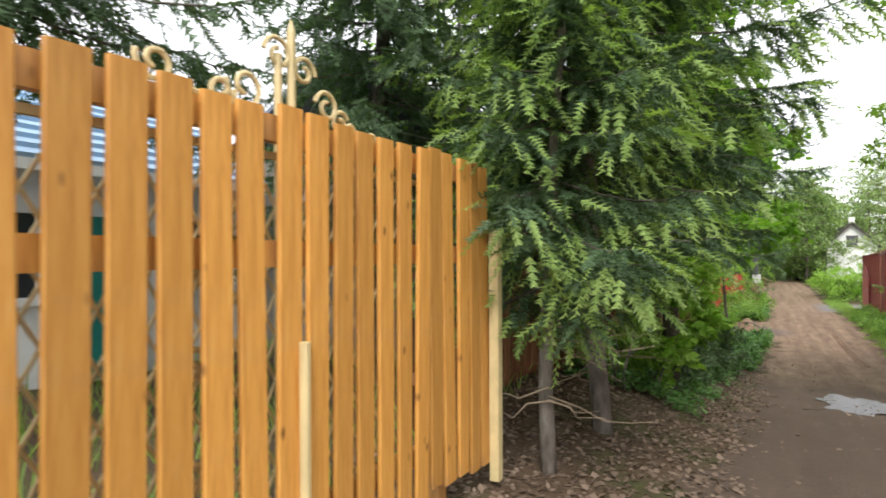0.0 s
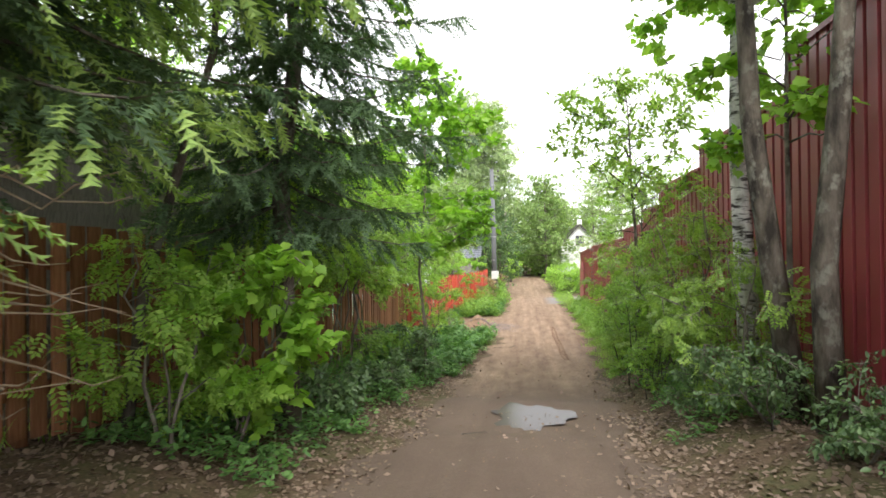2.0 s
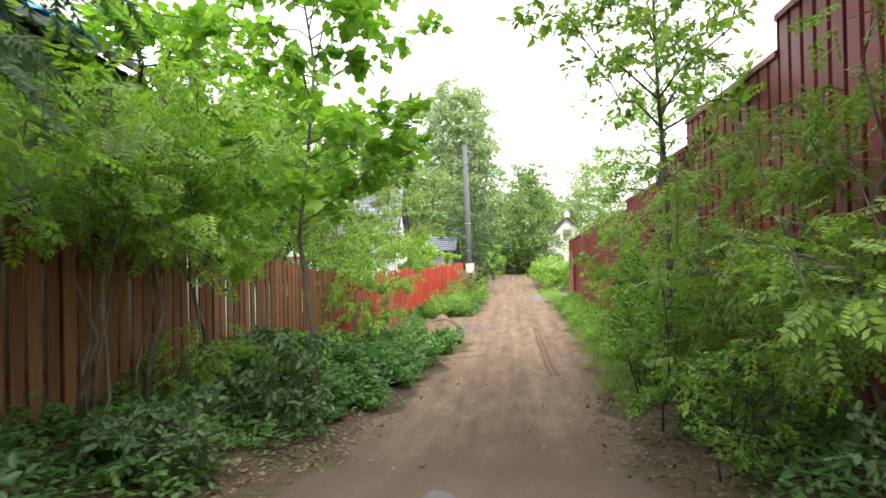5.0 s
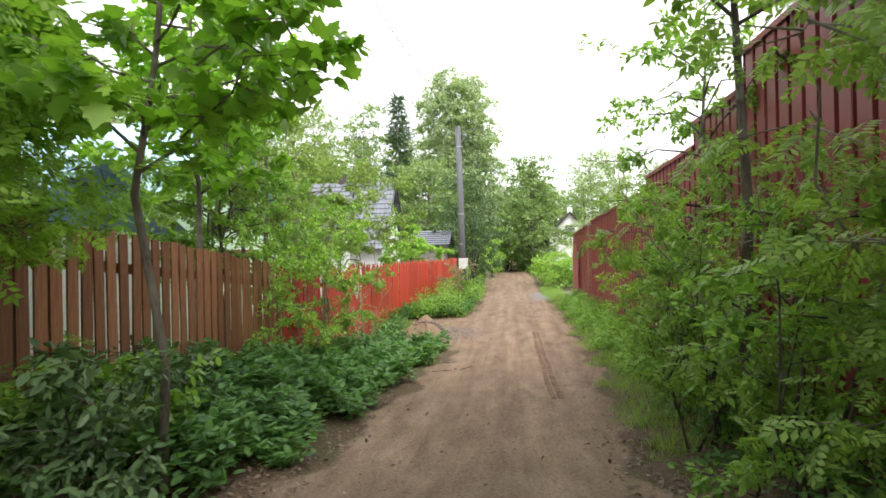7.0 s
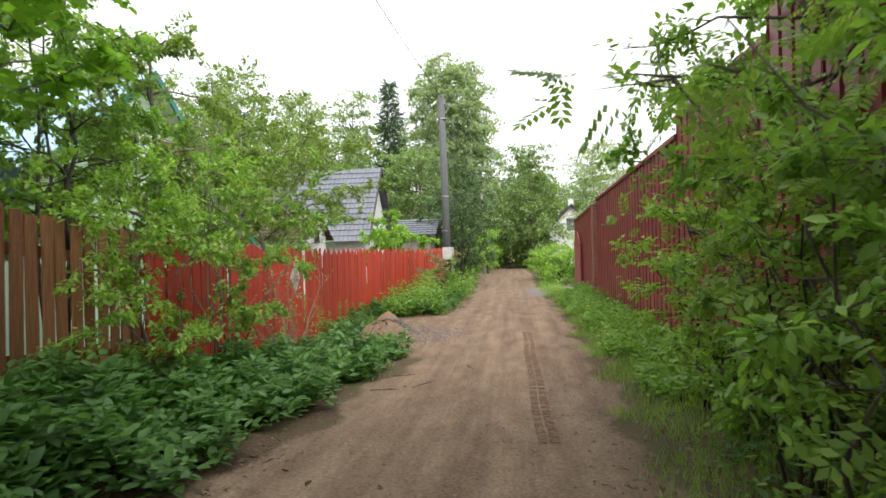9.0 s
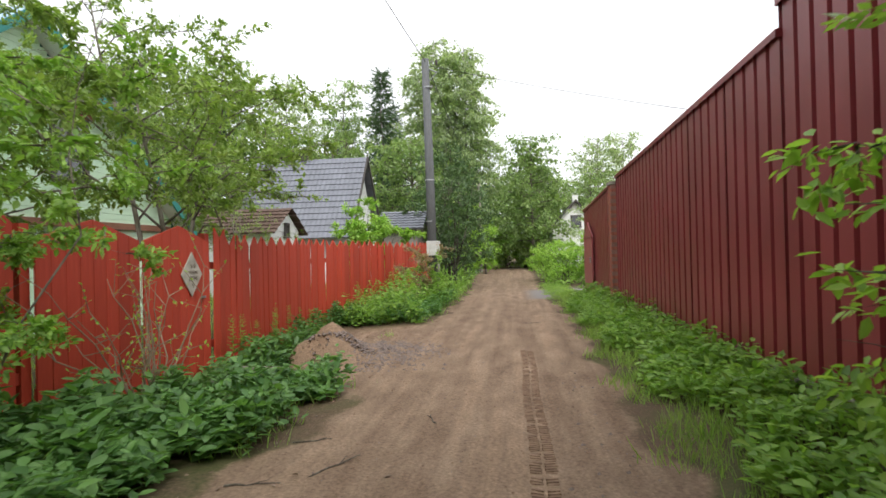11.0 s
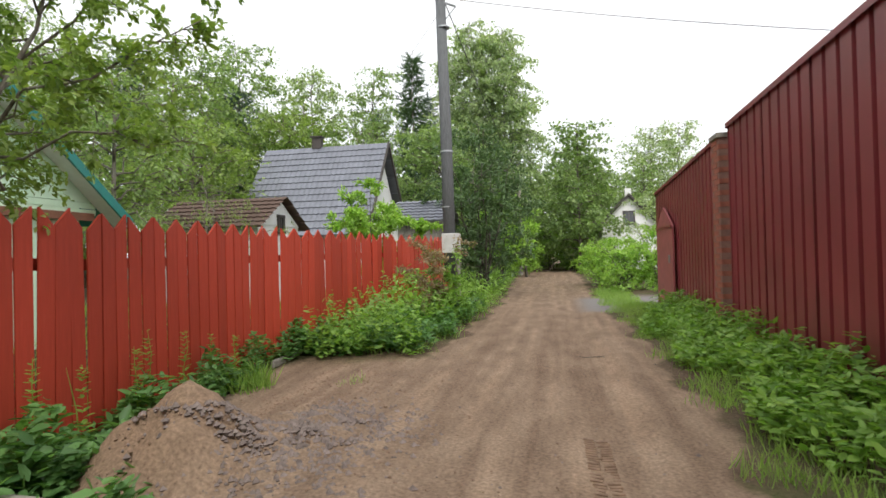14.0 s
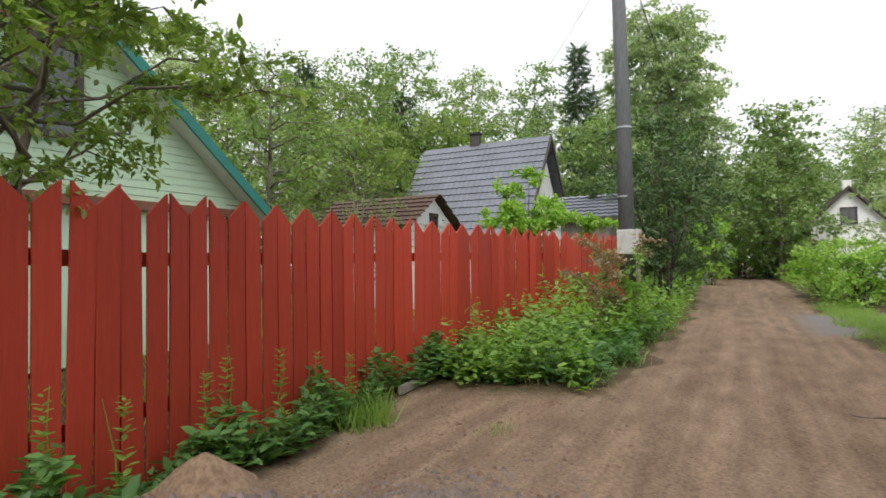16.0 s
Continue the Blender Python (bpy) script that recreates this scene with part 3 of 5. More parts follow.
# ---- fences ----
def board_mesh(name, w, th, h, cut=0.0, mat=None, tip=0.0):
    """A sawn board standing on z = 0; cut: how much higher one top corner is; tip: a pointed top."""
    a = w / 2
    prof = [(-a, 0), (a, 0), (a, h - (0 if cut >= 0 else -cut)), (-a, h - (cut if cut > 0 else 0))]
    if tip:
        prof = [(-a, 0), (a, 0), (a, h - tip), (0, h), (-a, h - tip)]
    g, k, c = Geo(), len(prof), 0.004
    inner = [(p * (1 - c / a), z) for p, z in prof]
    vs = [(-th / 2, p, z) for p, z in inner] + [(-th / 2 + c, p, z) for p, z in prof] + [(th / 2 - c, p, z) for p, z in prof] + [(th / 2, p, z) for p, z in inner]
    fs = [tuple(range(k))[::-1], tuple(range(3 * k, 4 * k))]
    for r in range(3):
        fs += [(r * k + i, r * k + (i + 1) % k, (r + 1) * k + (i + 1) % k, (r + 1) * k + i) for i in range(k)]
    g.add(vs, fs)
    me = g.mesh(name)
    if mat:
        me.materials.append(mat)
    return me


def rail(p0, p1, h, th, mat, parent, name="rail"):
    p0, p1 = Vector(p0), Vector(p1)
    d = (p1 - p0)
    s = Vector((d.y, -d.x, 0)).normalized() * th / 2
    u = Vector((0, 0, h / 2))
    g = Geo()
    g.add([tuple(q) for q in (p0 - s - u, p0 + s - u, p0 + s + u, p0 - s + u, p1 - s - u, p1 + s - u, p1 + s + u, p1 - s + u)],
          [(3, 2, 1, 0), (4, 5, 6, 7), (0, 1, 5, 4), (1, 2, 6, 5), (2, 3, 7, 6), (3, 0, 4, 7)])
    return part(name, g, mat, parent)


def along(line, s):
    """The point and heading at s metres along a broken line in plan."""
    for (ax, ay), (bx, by) in zip(line[:-1], line[1:]):
        L = math.hypot(bx - ax, by - ay)
        if s <= L or (bx, by) == line[-1]:
            return ax + (bx - ax) * s / L, ay + (by - ay) * s / L, math.atan2(-(bx - ax), by - ay)
        s -= L


def length(line):
    return sum(math.hypot(b[0] - a[0], b[1] - a[1]) for a, b in zip(line[:-1], line[1:]))


def board_fence(name, label, line, pitch, w, th, top, bottom, mat, seed, zigzag=0.0, rails=(0.3, 0.8), rail_mat=None, post=2.4, behind=-1, jitter=0.01):
    rng = np.random.default_rng(seed)
    ob = thing(name, label, "fence")
    meshes = {}
    L, i = length(line), 0
    s = pitch / 2
    while s < L:
        x, y, a = along(line, s)
        zb, zt = bottom(x, y), top(x, y)
        h = round((zt - zb) / 0.03) * 0.03 + 0.05 * (zigzag > 0)
        cut = zigzag * (1 if i % 2 else -1)
        key = (h, cut)
        if key not in meshes:
            meshes[key] = board_mesh("board", w, th, h, cut, mat)
        bd = new("board", meshes[key])
        bd.parent = ob
        bd.matrix_local = pose(x, y, zt - h + 0.05 * (zigzag > 0) + rng.normal() * jitter, rng.normal() * 0.35, rng.normal() * 0.35, math.degrees(a) + rng.normal() * 0.8)
        s += pitch
        i += 1
    cuts = [0.0]
    while cuts[-1] + post < L:
        cuts.append(cuts[-1] + post)
    cuts.append(L - 0.01)
    off = behind * (th / 2 + 0.045)
    for a0, a1 in zip(cuts[:-1], cuts[1:]):
        x0, y0, a = along(line, a0 + 0.001)
        x1, y1, _ = along(line, a1)
        for f in rails:
            za, zb = (bottom(x, y) + (top(x, y) - bottom(x, y)) * f for x, y in ((x0, y0), (x1, y1)))
            rail((x0 + off, y0, za), (x1 + off, y1, zb), 0.1, 0.04, rail_mat or mat, ob)
        g = Geo()
        zp = top(x0, y0) - 0.12
        zg = gz(x0, y0) - 0.1
        g.box((x0 + behind * 0.12, y0, (zp + zg) / 2), (0.09, 0.09, zp - zg))
        part("post", g, rail_mat or mat, ob)
    return ob


# oiled board-on-board fence of the first yard, with a cream iron lattice behind it
FY = [(-1.895, -2.39), (-1.868, 2.655)]
yellow = board_fence("board_fence", "oiled honey-coloured pine board fence with gaps", FY, 0.1547, 0.114, 0.024, lambda x, y: 3.669, lambda x, y: gz(x, y) + 0.10 + 0.05 * (y > 2), YELLOW, 11, 0, (0.12, 0.70, 0.96), YELLOW, 2.3)
end_post = Geo().box((-1.82, 2.69, 2.46), (0.062, 0.062, 1.6))
part("end_post", end_post, GOLD, yellow, "pale unpainted end post")
pole_ = Geo().tube([(-1.845, 0.99, 1.7), (-1.845, 0.99, 2.79)], [0.022, 0.022], 8)
part("iron_upright", pole_, GOLD, yellow, "cream-painted iron gate upright")


def scroll(g, c, r, turns, start, flip, wid=0.012):
    pts = []
    for k in range(26):
        t = k / 25
        a = start + flip * t * turns * 2 * math.pi
        rr = r * (1 - 0.7 * t)
        pts.append((c[0], c[1] + rr * math.cos(a), c[2] + rr * math.sin(a)))
    g.tube(pts, [wid] * 26, 5)


def iron_gate():
    ob = thing("iron_gate", "cream-painted wrought iron gate with scrollwork behind the board fence", "gate", at=(-0.037, -0.066, 0.29))
    ob.scale = (0.889, 0.889, 0.889)
    g = Geo()
    for c, r, f, s in (((-2.2, 0.62, 3.83), 0.07, 1, 2.8), ((-2.2, 0.90, 3.80), 0.06, -1, 0.2), ((-2.2, 1.02, 3.84), 0.09, 1, 3.0), ((-2.2, 1.20, 4.03), 0.075, -1, 3.1),
                       ((-2.2, 1.36, 3.99), 0.07, 1, 0.0), ((-2.2, 1.52, 3.86), 0.075, -1, 3.0), ((-2.2, 1.62, 3.80), 0.06, 1, 0.5), ((-2.2, 1.88, 3.74), 0.05, 1, 0.2)):
        scroll(g, (c[0], c[1], c[2] + 0.05), r * 1.1, 1.25, s, f, 0.012)
    g.tube([(-2.2, 0.5, 3.74), (-2.2, 0.75, 3.82), (-2.2, 1.0, 3.76)], [0.012] * 3, 5)
    g.tube([(-2.2, 1.5, 3.76), (-2.2, 1.7, 3.86), (-2.2, 1.9, 3.72)], [0.012] * 3, 5)
    g.tube([(-2.2, 1.20, 2.0), (-2.2, 1.20, 4.08)], [0.018] * 2, 6)
    g.tube([(-2.2, 1.28, 2.0), (-2.2, 1.28, 4.2), (-2.2, 1.28, 4.26)], [0.02, 0.02, 0.004], 6)
    part("scrollwork", g, GOLD, ob)
    lat = Geo()
    for k in range(26):
        y = -1.5 + k * 0.11
        for d in (1, -1):
            lat.tube([(-2.22, y, 1.75 if d > 0 else 3.5), (-2.22, y + 1.0, 3.5 if d > 0 else 1.75)], [0.007] * 2, 4)
    part("lattice", lat, GOLD, ob, "thin diagonal lattice")
    for y in (0.0, 0.37, 0.78):
        for z in (2.05, 2.3, 2.75, 3.1):
            ring = Geo()
            scroll(ring, (-2.24, y, z), 0.08, 1.0, 1.0, 1, 0.015)
            part("ring", ring, GOLD, ob)
    rail((-2.2, -2.4, 3.62), (-2.2, 2.4, 3.62), 0.03, 0.03, GOLD, ob, "top_bar")
    rail((-2.2, -2.4, 1.9), (-2.2, 2.4, 1.9), 0.03, 0.03, GOLD, ob, "bottom_bar")


iron_gate()

# brown board fence down the slope
top_brown = lambda x, y: float(np.interp(y, [3, 9.2, 12.1, 14.2, 17.0, 18.2], [3.55, 2.93, 2.58, 2.42, 2.10, 1.98]))
board_fence("board_fence", "weathered brown board fence on the bank among shrubs", [(-2.85, 3.4), (-2.55, 7.0), (-2.4, 10.0), (-2.4, 17.95)], 0.165, 0.125, 0.022,
            top_brown, lambda x, y: gz(x, y) + 0.06, BROWN, 12, 0, (0.22, 0.8), BROWN, 2.5)

# red paling fence with tops cut in pairs of points
RED_LINE = [(-2.32, 22.6), (-2.42, 24.4), (-2.38, 26.8), (-1.95, 29.6), (-1.2, 32.2), (-1.1, 34.5)]
red = board_fence("paling_fence", "red-painted wooden paling fence with tops cut in points", RED_LINE, 0.178, 0.160, 0.022,
                  lambda x, y: 1.86 if y < 23 else 1.80, lambda x, y: gz(x, y) + 0.05, RED, 13, 0.15, (0.25, 0.78), RED, 1.1)
red2 = board_fence("paling_fence", "red-painted wooden paling fence behind thin saplings", [(-2.4, 17.98), (-2.35, 19.66)], 0.178, 0.168, 0.022,
                   lambda x, y: 1.93, lambda x, y: gz(x, y) + 0.05, RED, 14, 0.12, (0.25, 0.78), RED, 1.4)


def red_gate():
    ob = thing("double_gate", "red-painted double wooden gate with peaked leaves, shut", "gate")
    meshes = {}
    for leaf in range(2):
        lf = part("gate_leaf", Geo().box((-2.36, 20.43 + leaf * 1.42, 0.36), (0.035, 1.3, 0.1)).box((-2.36, 20.43 + leaf * 1.42, 1.55), (0.035, 1.3, 0.1)), RED, ob)
        n = 8
        for i in range(n):
            u = (i + 0.5) / n
            y = 19.75 + leaf * 1.42 + u * 1.36
            h = round((1.90 + 0.20 * (1 - abs(2 * u - 1))) / 0.01) * 0.01
            key = (h, u < 0.5)
            if key not in meshes:
                meshes[key] = board_mesh("board", 0.166, 0.022, h, 0.045 * (-1 if u < 0.5 else 1) * -1, RED)
            bd = new("board", meshes[key])
            bd.parent = lf
            bd.matrix_local = pose(-2.325, y, -0.15, 0, 0, random.uniform(-0.6, 0.6))
    for y in (19.70, 22.57):
        part("gate_post", Geo().box((-2.42, y, 0.75), (0.1, 0.1, 2.2)), RED, ob)
    part("latch", Geo().box((-2.30, 22.34, 1.0), (0.02, 0.1, 0.03)), STEEL, ob, "small steel latch")
    return ob


red_gate()


def flat_text(s, size, m, mat, parent):
    cu = bpy.data.curves.new("lettering", 'FONT')
    cu.body, cu.size, cu.align_x, cu.align_y, cu.extrude = s, size, 'CENTER', 'CENTER', 0.001
    cu.materials.append(mat)
    ob = new("lettering", cu)
    ob.parent = parent
    ob.matrix_local = m
    return ob


def house_sign():
    ob = thing("house_sign", "pale diamond-shaped plywood house sign with faded lettering", "sign", at=(-2.305, 22.08, 1.31))
    g = Geo()
    r = 0.27
    g.add([(x, r * a, r * 1.05 * b) for x in (0, 0.012) for a, b in ((0, -1), (0.86, 0), (0, 1), (-0.86, 0))],
          [(3, 2, 1, 0), (4, 5, 6, 7), (0, 1, 5, 4), (1, 2, 6, 5), (2, 3, 7, 6), (3, 0, 4, 7)])
    part("board", g, plain_mat("grey_plywood", (0.42, 0.39, 0.33), 0.8, 0.2, 0.25, 9), ob)
    ink = plain_mat("faded_ink", (0.16, 0.13, 0.10), 0.8, 0.1, 0.2)
    for s, z, k in (("2-Я", 0.10, 0.075), ("НОВАЯ", 0.02, 0.06), ("ДОМ", -0.055, 0.075), ("9", -0.15, 0.10)):
        flat_text(s, k, pose(0.0145, 0.02, z, 90, 0, 90), ink, ob)


house_sign()


def corrugated(y0, y1, zt0, zt1, x, parent, sheet=1.15, pitch=0.23):
    """Steel sheets with wide flats and narrow grooves, each sheet a part, with a capping along the top."""
    n = max(1, round((y1 - y0) / sheet))
    for s in range(n):
        a, b = y0 + (y1 - y0) * s / n, y0 + (y1 - y0) * (s + 1) / n + 0.012
        prof, y = [], a
        k = max(1, round((b - a) / pitch))
        p = (b - a) / k
        for i in range(k):
            o = a + i * p
            prof += [(o, 0), (o + p * 0.72, 0), (o + p * 0.745, 0.048), (o + p * 0.95, 0.048)]
        prof.append((b, 0))
        vs, fs = [], []
        for yy, d in prof:
            zt = zt0 + (zt1 - zt0) * (yy - y0) / (y1 - y0)
            zb = gz(3.7, yy) + 0.05
            xx = x + (0.004 if s % 2 else 0)
            vs += [(xx + d, yy, zb), (xx + d, yy, zt), (xx + d + 0.003, yy, zb), (xx + d + 0.003, yy, zt)]
        for i in range(len(prof) - 1):
            q = i * 4
            fs += [(q, q + 4, q + 5, q + 1), (q + 2, q + 3, q + 7, q + 6), (q + 1, q + 5, q + 7, q + 3), (q, q + 2, q + 6, q + 4)]
        part("steel_sheet", Geo().add(vs, fs), SHEET, parent)
    g = Geo()
    g.add([(xx, yy, (zt0 if yy == y0 else zt1) + dz) for yy in (y0, y1) for xx, dz in ((x - 0.03, -0.05), (x - 0.03, 0.015), (x + 0.03, 0.035), (x + 0.09, 0.015), (x + 0.09, -0.05))],
          [(0, 1, 6, 5), (1, 2, 7, 6), (2, 3, 8, 7), (3, 4, 9, 8), (0, 4, 3, 2, 1), (5, 6, 7, 8, 9)])
    part("capping", g, SHEET, parent, "maroon steel capping strip")


big = thing("steel_fence", "tall maroon corrugated steel fence stepping down the slope", "fence")
STEPS = [(1.2, 5.3, 5.75, 5.75), (5.3, 9.45, 5.32, 5.28), (9.45, 12.8, 4.78, 4.74), (12.8, 15.75, 4.38, 4.34), (15.75, 17.5, 3.95, 3.93), (17.5, 20.3, 3.6, 3.52), (20.3, 27.75, 3.27, 3.05)]
for y0, y1, a, b in STEPS:
    corrugated(y0, y1, a, b, 4.0, big)
    part("fence_post", Geo().box((4.12, y0 + 0.03, (a + gz(4.1, y0) - 0.2) / 2 + 0.0), (0.06, 0.06, a - gz(4.1, y0) + 0.2)), STEEL, big)
plinth = Geo()
for k in range(10):
    y0 = 2.0 + k * 1.86
    zc = gz(3.7, y0 + 0.9)
    plinth.box((4.02, y0 + 0.92, zc), (0.16, 1.84, 0.28))
part("plinth", plinth, CONCRETE, big, "low concrete plinth")


def brick_pillar(y):
    ob = thing("brick_pillar", "slim red brick gate pillar beside the steel fence", "pillar", at=(4.02, y, 0.3))
    part("core", Geo().box((0, 0, 1.30), (0.235, 0.33, 2.60)), MORTAR, ob)
    full = Geo().box((0, 0, 0), (0.12, 0.245, 0.066)).mesh("brick")
    full.materials.append(BRICK)
    for c in range(33):
        for i, dx in enumerate((-0.064, 0.064)):
            for dy in ((-0.05, ) if (c + i) % 2 else (0.05,)):
                o = new("brick", full)
                o.parent = ob
                o.location = (dx, dy, 0.04 + c * 0.0785)
    part("cap", Geo().box((0, 0, 2.63), (0.30, 0.40, 0.06)), CONCRETE, ob)


brick_pillar(27.98)


def steel_gate():
    ob = thing("steel_gate", "maroon corrugated steel gate with a small faded wicket door, shut", "gate")
    corrugated(28.45, 33.7, 3.0, 2.74, 4.05, ob, 1.3)
    part("hinge_post", Geo().box((4.1, 28.38, 1.6), (0.08, 0.08, 2.8)), STEEL, ob)
    g = Geo()
    pr = [(31.45, 0.28), (33.2, 0.28), (33.2, 1.9), (32.35, 2.3), (31.45, 1.86)]
    g.add([(x, y, z) for x in (3.97, 4.01) for y, z in pr], [(0, 1, 2, 3, 4), (9, 8, 7, 6, 5)] + [(i, (i + 1) % 5, 5 + (i + 1) % 5, 5 + i) for i in range(5)])
    wk = part("wicket_door", g, PINKDOOR, ob, "faded pinkish red wicket door with a peaked top")
    part("lintel", Geo().box((3.955, 32.33, 1.86), (0.02, 1.75, 0.05)), SHEET, wk)
    part("handle", Geo().box((3.95, 31.7, 1.2), (0.03, 0.03, 0.16)), STEEL, wk, "steel handle")


steel_gate()


# ---- utility pole and wires ----
def utility_pole():
    bx, by = -0.55, 31.6
    z = gz(bx, by)
    ob = thing("utility_pole", "grey wooden utility pole on a concrete stub with a white plate", "utility pole", at=(bx, by, z))
    part("stub", Geo().box((0.05, 0.02, 0.85), (0.24, 0.22, 1.7)), CONCRETE, ob, "concrete stub", bevel=0.01)
    part("pole", Geo().tube([(0, -0.14, 0.8), (-0.03, -0.14, 4), (-0.09, -0.14, 7.15)], [0.135, 0.125, 0.105], 14), POLE, ob, "", True)
    part("plate", Geo().box((0.03, -0.14, 1.63), (0.36, 0.32, 0.42)), PALECON, ob, "white-painted concrete collar", bevel=0.015)
    arm = Geo().tube([(-0.2, -0.14, 6.95), (0.25, -0.14, 6.75)], [0.025] * 2, 6).tube([(0.02, -0.14, 6.5), (0.25, -0.14, 6.75)], [0.015] * 2, 5)
    part("bracket", arm, STEEL, ob)
    for x in (-0.13, 0.24):
        part("insulator", Geo().tube([(x, -0.14, 6.95), (x, -0.14, 7.02), (x, -0.14, 7.06), (x, -0.14, 7.12)], [0.02, 0.04, 0.04, 0.02], 8), DARKTRIM, ob)
    for zz in (2.4, 3.6, 6.3):
        part("band", Geo().tube([(-0.03, -0.14, zz), (-0.03, -0.14, zz + 0.03)], [0.138, 0.138], 14), STEEL, ob)


utility_pole()


def wire(a, b, sag, r=0.008):
    g = Geo()
    a, b = np.array(a), np.array(b)
    t = np.linspace(0, 1, 20)
    p = a + (b - a) * t[:, None]
    p[:, 2] -= sag * 4 * t * (1 - t)
    g.tube(p, [r] * 20, 4)
    tagged(part("overhead_wire", g, DARKTRIM), "thin dark overhead power wire", "wire", "wires on the pole")


wire((-0.6, 31.5, 7.05), (-3.8, 8.0, 11.0), 0.3, 0.012)
wire((-0.6, 31.5, 7.05), (-1.2, 85, 9.0), 0.9, 0.012)
wire((-0.6, 31.5, 7.0), (14, 27.5, 3.0), 0.3, 0.007)
wire((-0.6, 31.5, 6.8), (-9.0, 44.5, 6.7), 0.5, 0.006)
far_pole = thing("utility_pole", "distant grey concrete utility pole among trees", "utility pole", at=(-0.6, 56, 0))
part("pole", Geo().tube([(0, 0, 0), (0, 0, 6.5)], [0.14, 0.1], 10), CONCRETE, far_pole)


# ---- houses ----
def tiled_slope(y0, y1, z0, z1, x0, x1, rows=12, cols=0):
    """A roof slope in stepped courses, from eave (y0, z0) to ridge (y1, z1)."""
    courses = []
    d = Vector((0, y1 - y0, z1 - z0))
    nrm = Vector((0, -(z1 - z0), abs(y1 - y0))).normalized() if y1 > y0 else Vector((0, (z1 - z0), abs(y1 - y0))).normalized()
    for i in range(rows):
        a = Vector((0, y0, z0)) + d * (i / rows) + nrm * 0.045
        b = Vector((0, y0, z0)) + d * ((i + 1) / rows)
        m = max(1, round((x1 - x0) / 0.25)) if cols else 1
        vs, fs = [], []
        for k in range(m * 2 + 1 if cols else 2):
            x = x0 + (x1 - x0) * k / (m * 2 if cols else 1)
            w = nrm * (0.025 if (k % 2 and cols) else 0)
            vs += [(x, *(a + w)[1:]), (x, *(b + w)[1:]), (x, *(a - nrm * 0.06)[1:])]
        for k in range(len(vs) // 3 - 1):
            q = 3 * k
            fs += [(q, q + 3, q + 4, q + 1), (q + 2, q + 5, q + 3, q)]
        courses.append(Geo().add(vs, fs))
    return courses


def roof_slope(name, courses, mat, parent):
    """The eave course carries the name; each further course is a piece of it."""
    top = part(name, courses[0], mat, parent)
    for c in courses[1:]:
        part("tile_course", c, mat, top)


def window(parent, x, y, z, w, h, axis, frame_mat=WHITE):
    """A window with frame, sash bar and pane; axis: the way it faces ('x' or '-y')."""
    def bx(c, s):
        return ((x + c[2], y + c[0], z + c[1]), (s[2], s[0], s[1])) if axis == 'x' else ((x + c[0], y - c[2], z + c[1]), (s[0], s[2], s[1]))
    g = Geo()
    for c, s in (((0, h / 2, 0.02), (w + 0.12, 0.09, 0.06)), ((0, -h / 2, 0.02), (w + 0.12, 0.09, 0.08)), ((w / 2, 0, 0.02), (0.09, h, 0.06)), ((-w / 2, 0, 0.02), (0.09, h, 0.06)), ((0, 0, 0.015), (0.05, h, 0.03))):
        g.box(*bx(c, s))
    win = part("window", g, frame_mat, parent)
    part("pane", Geo().box(*bx((0, 0, 0.003), (w, h, 0.012))), GLASS, win)


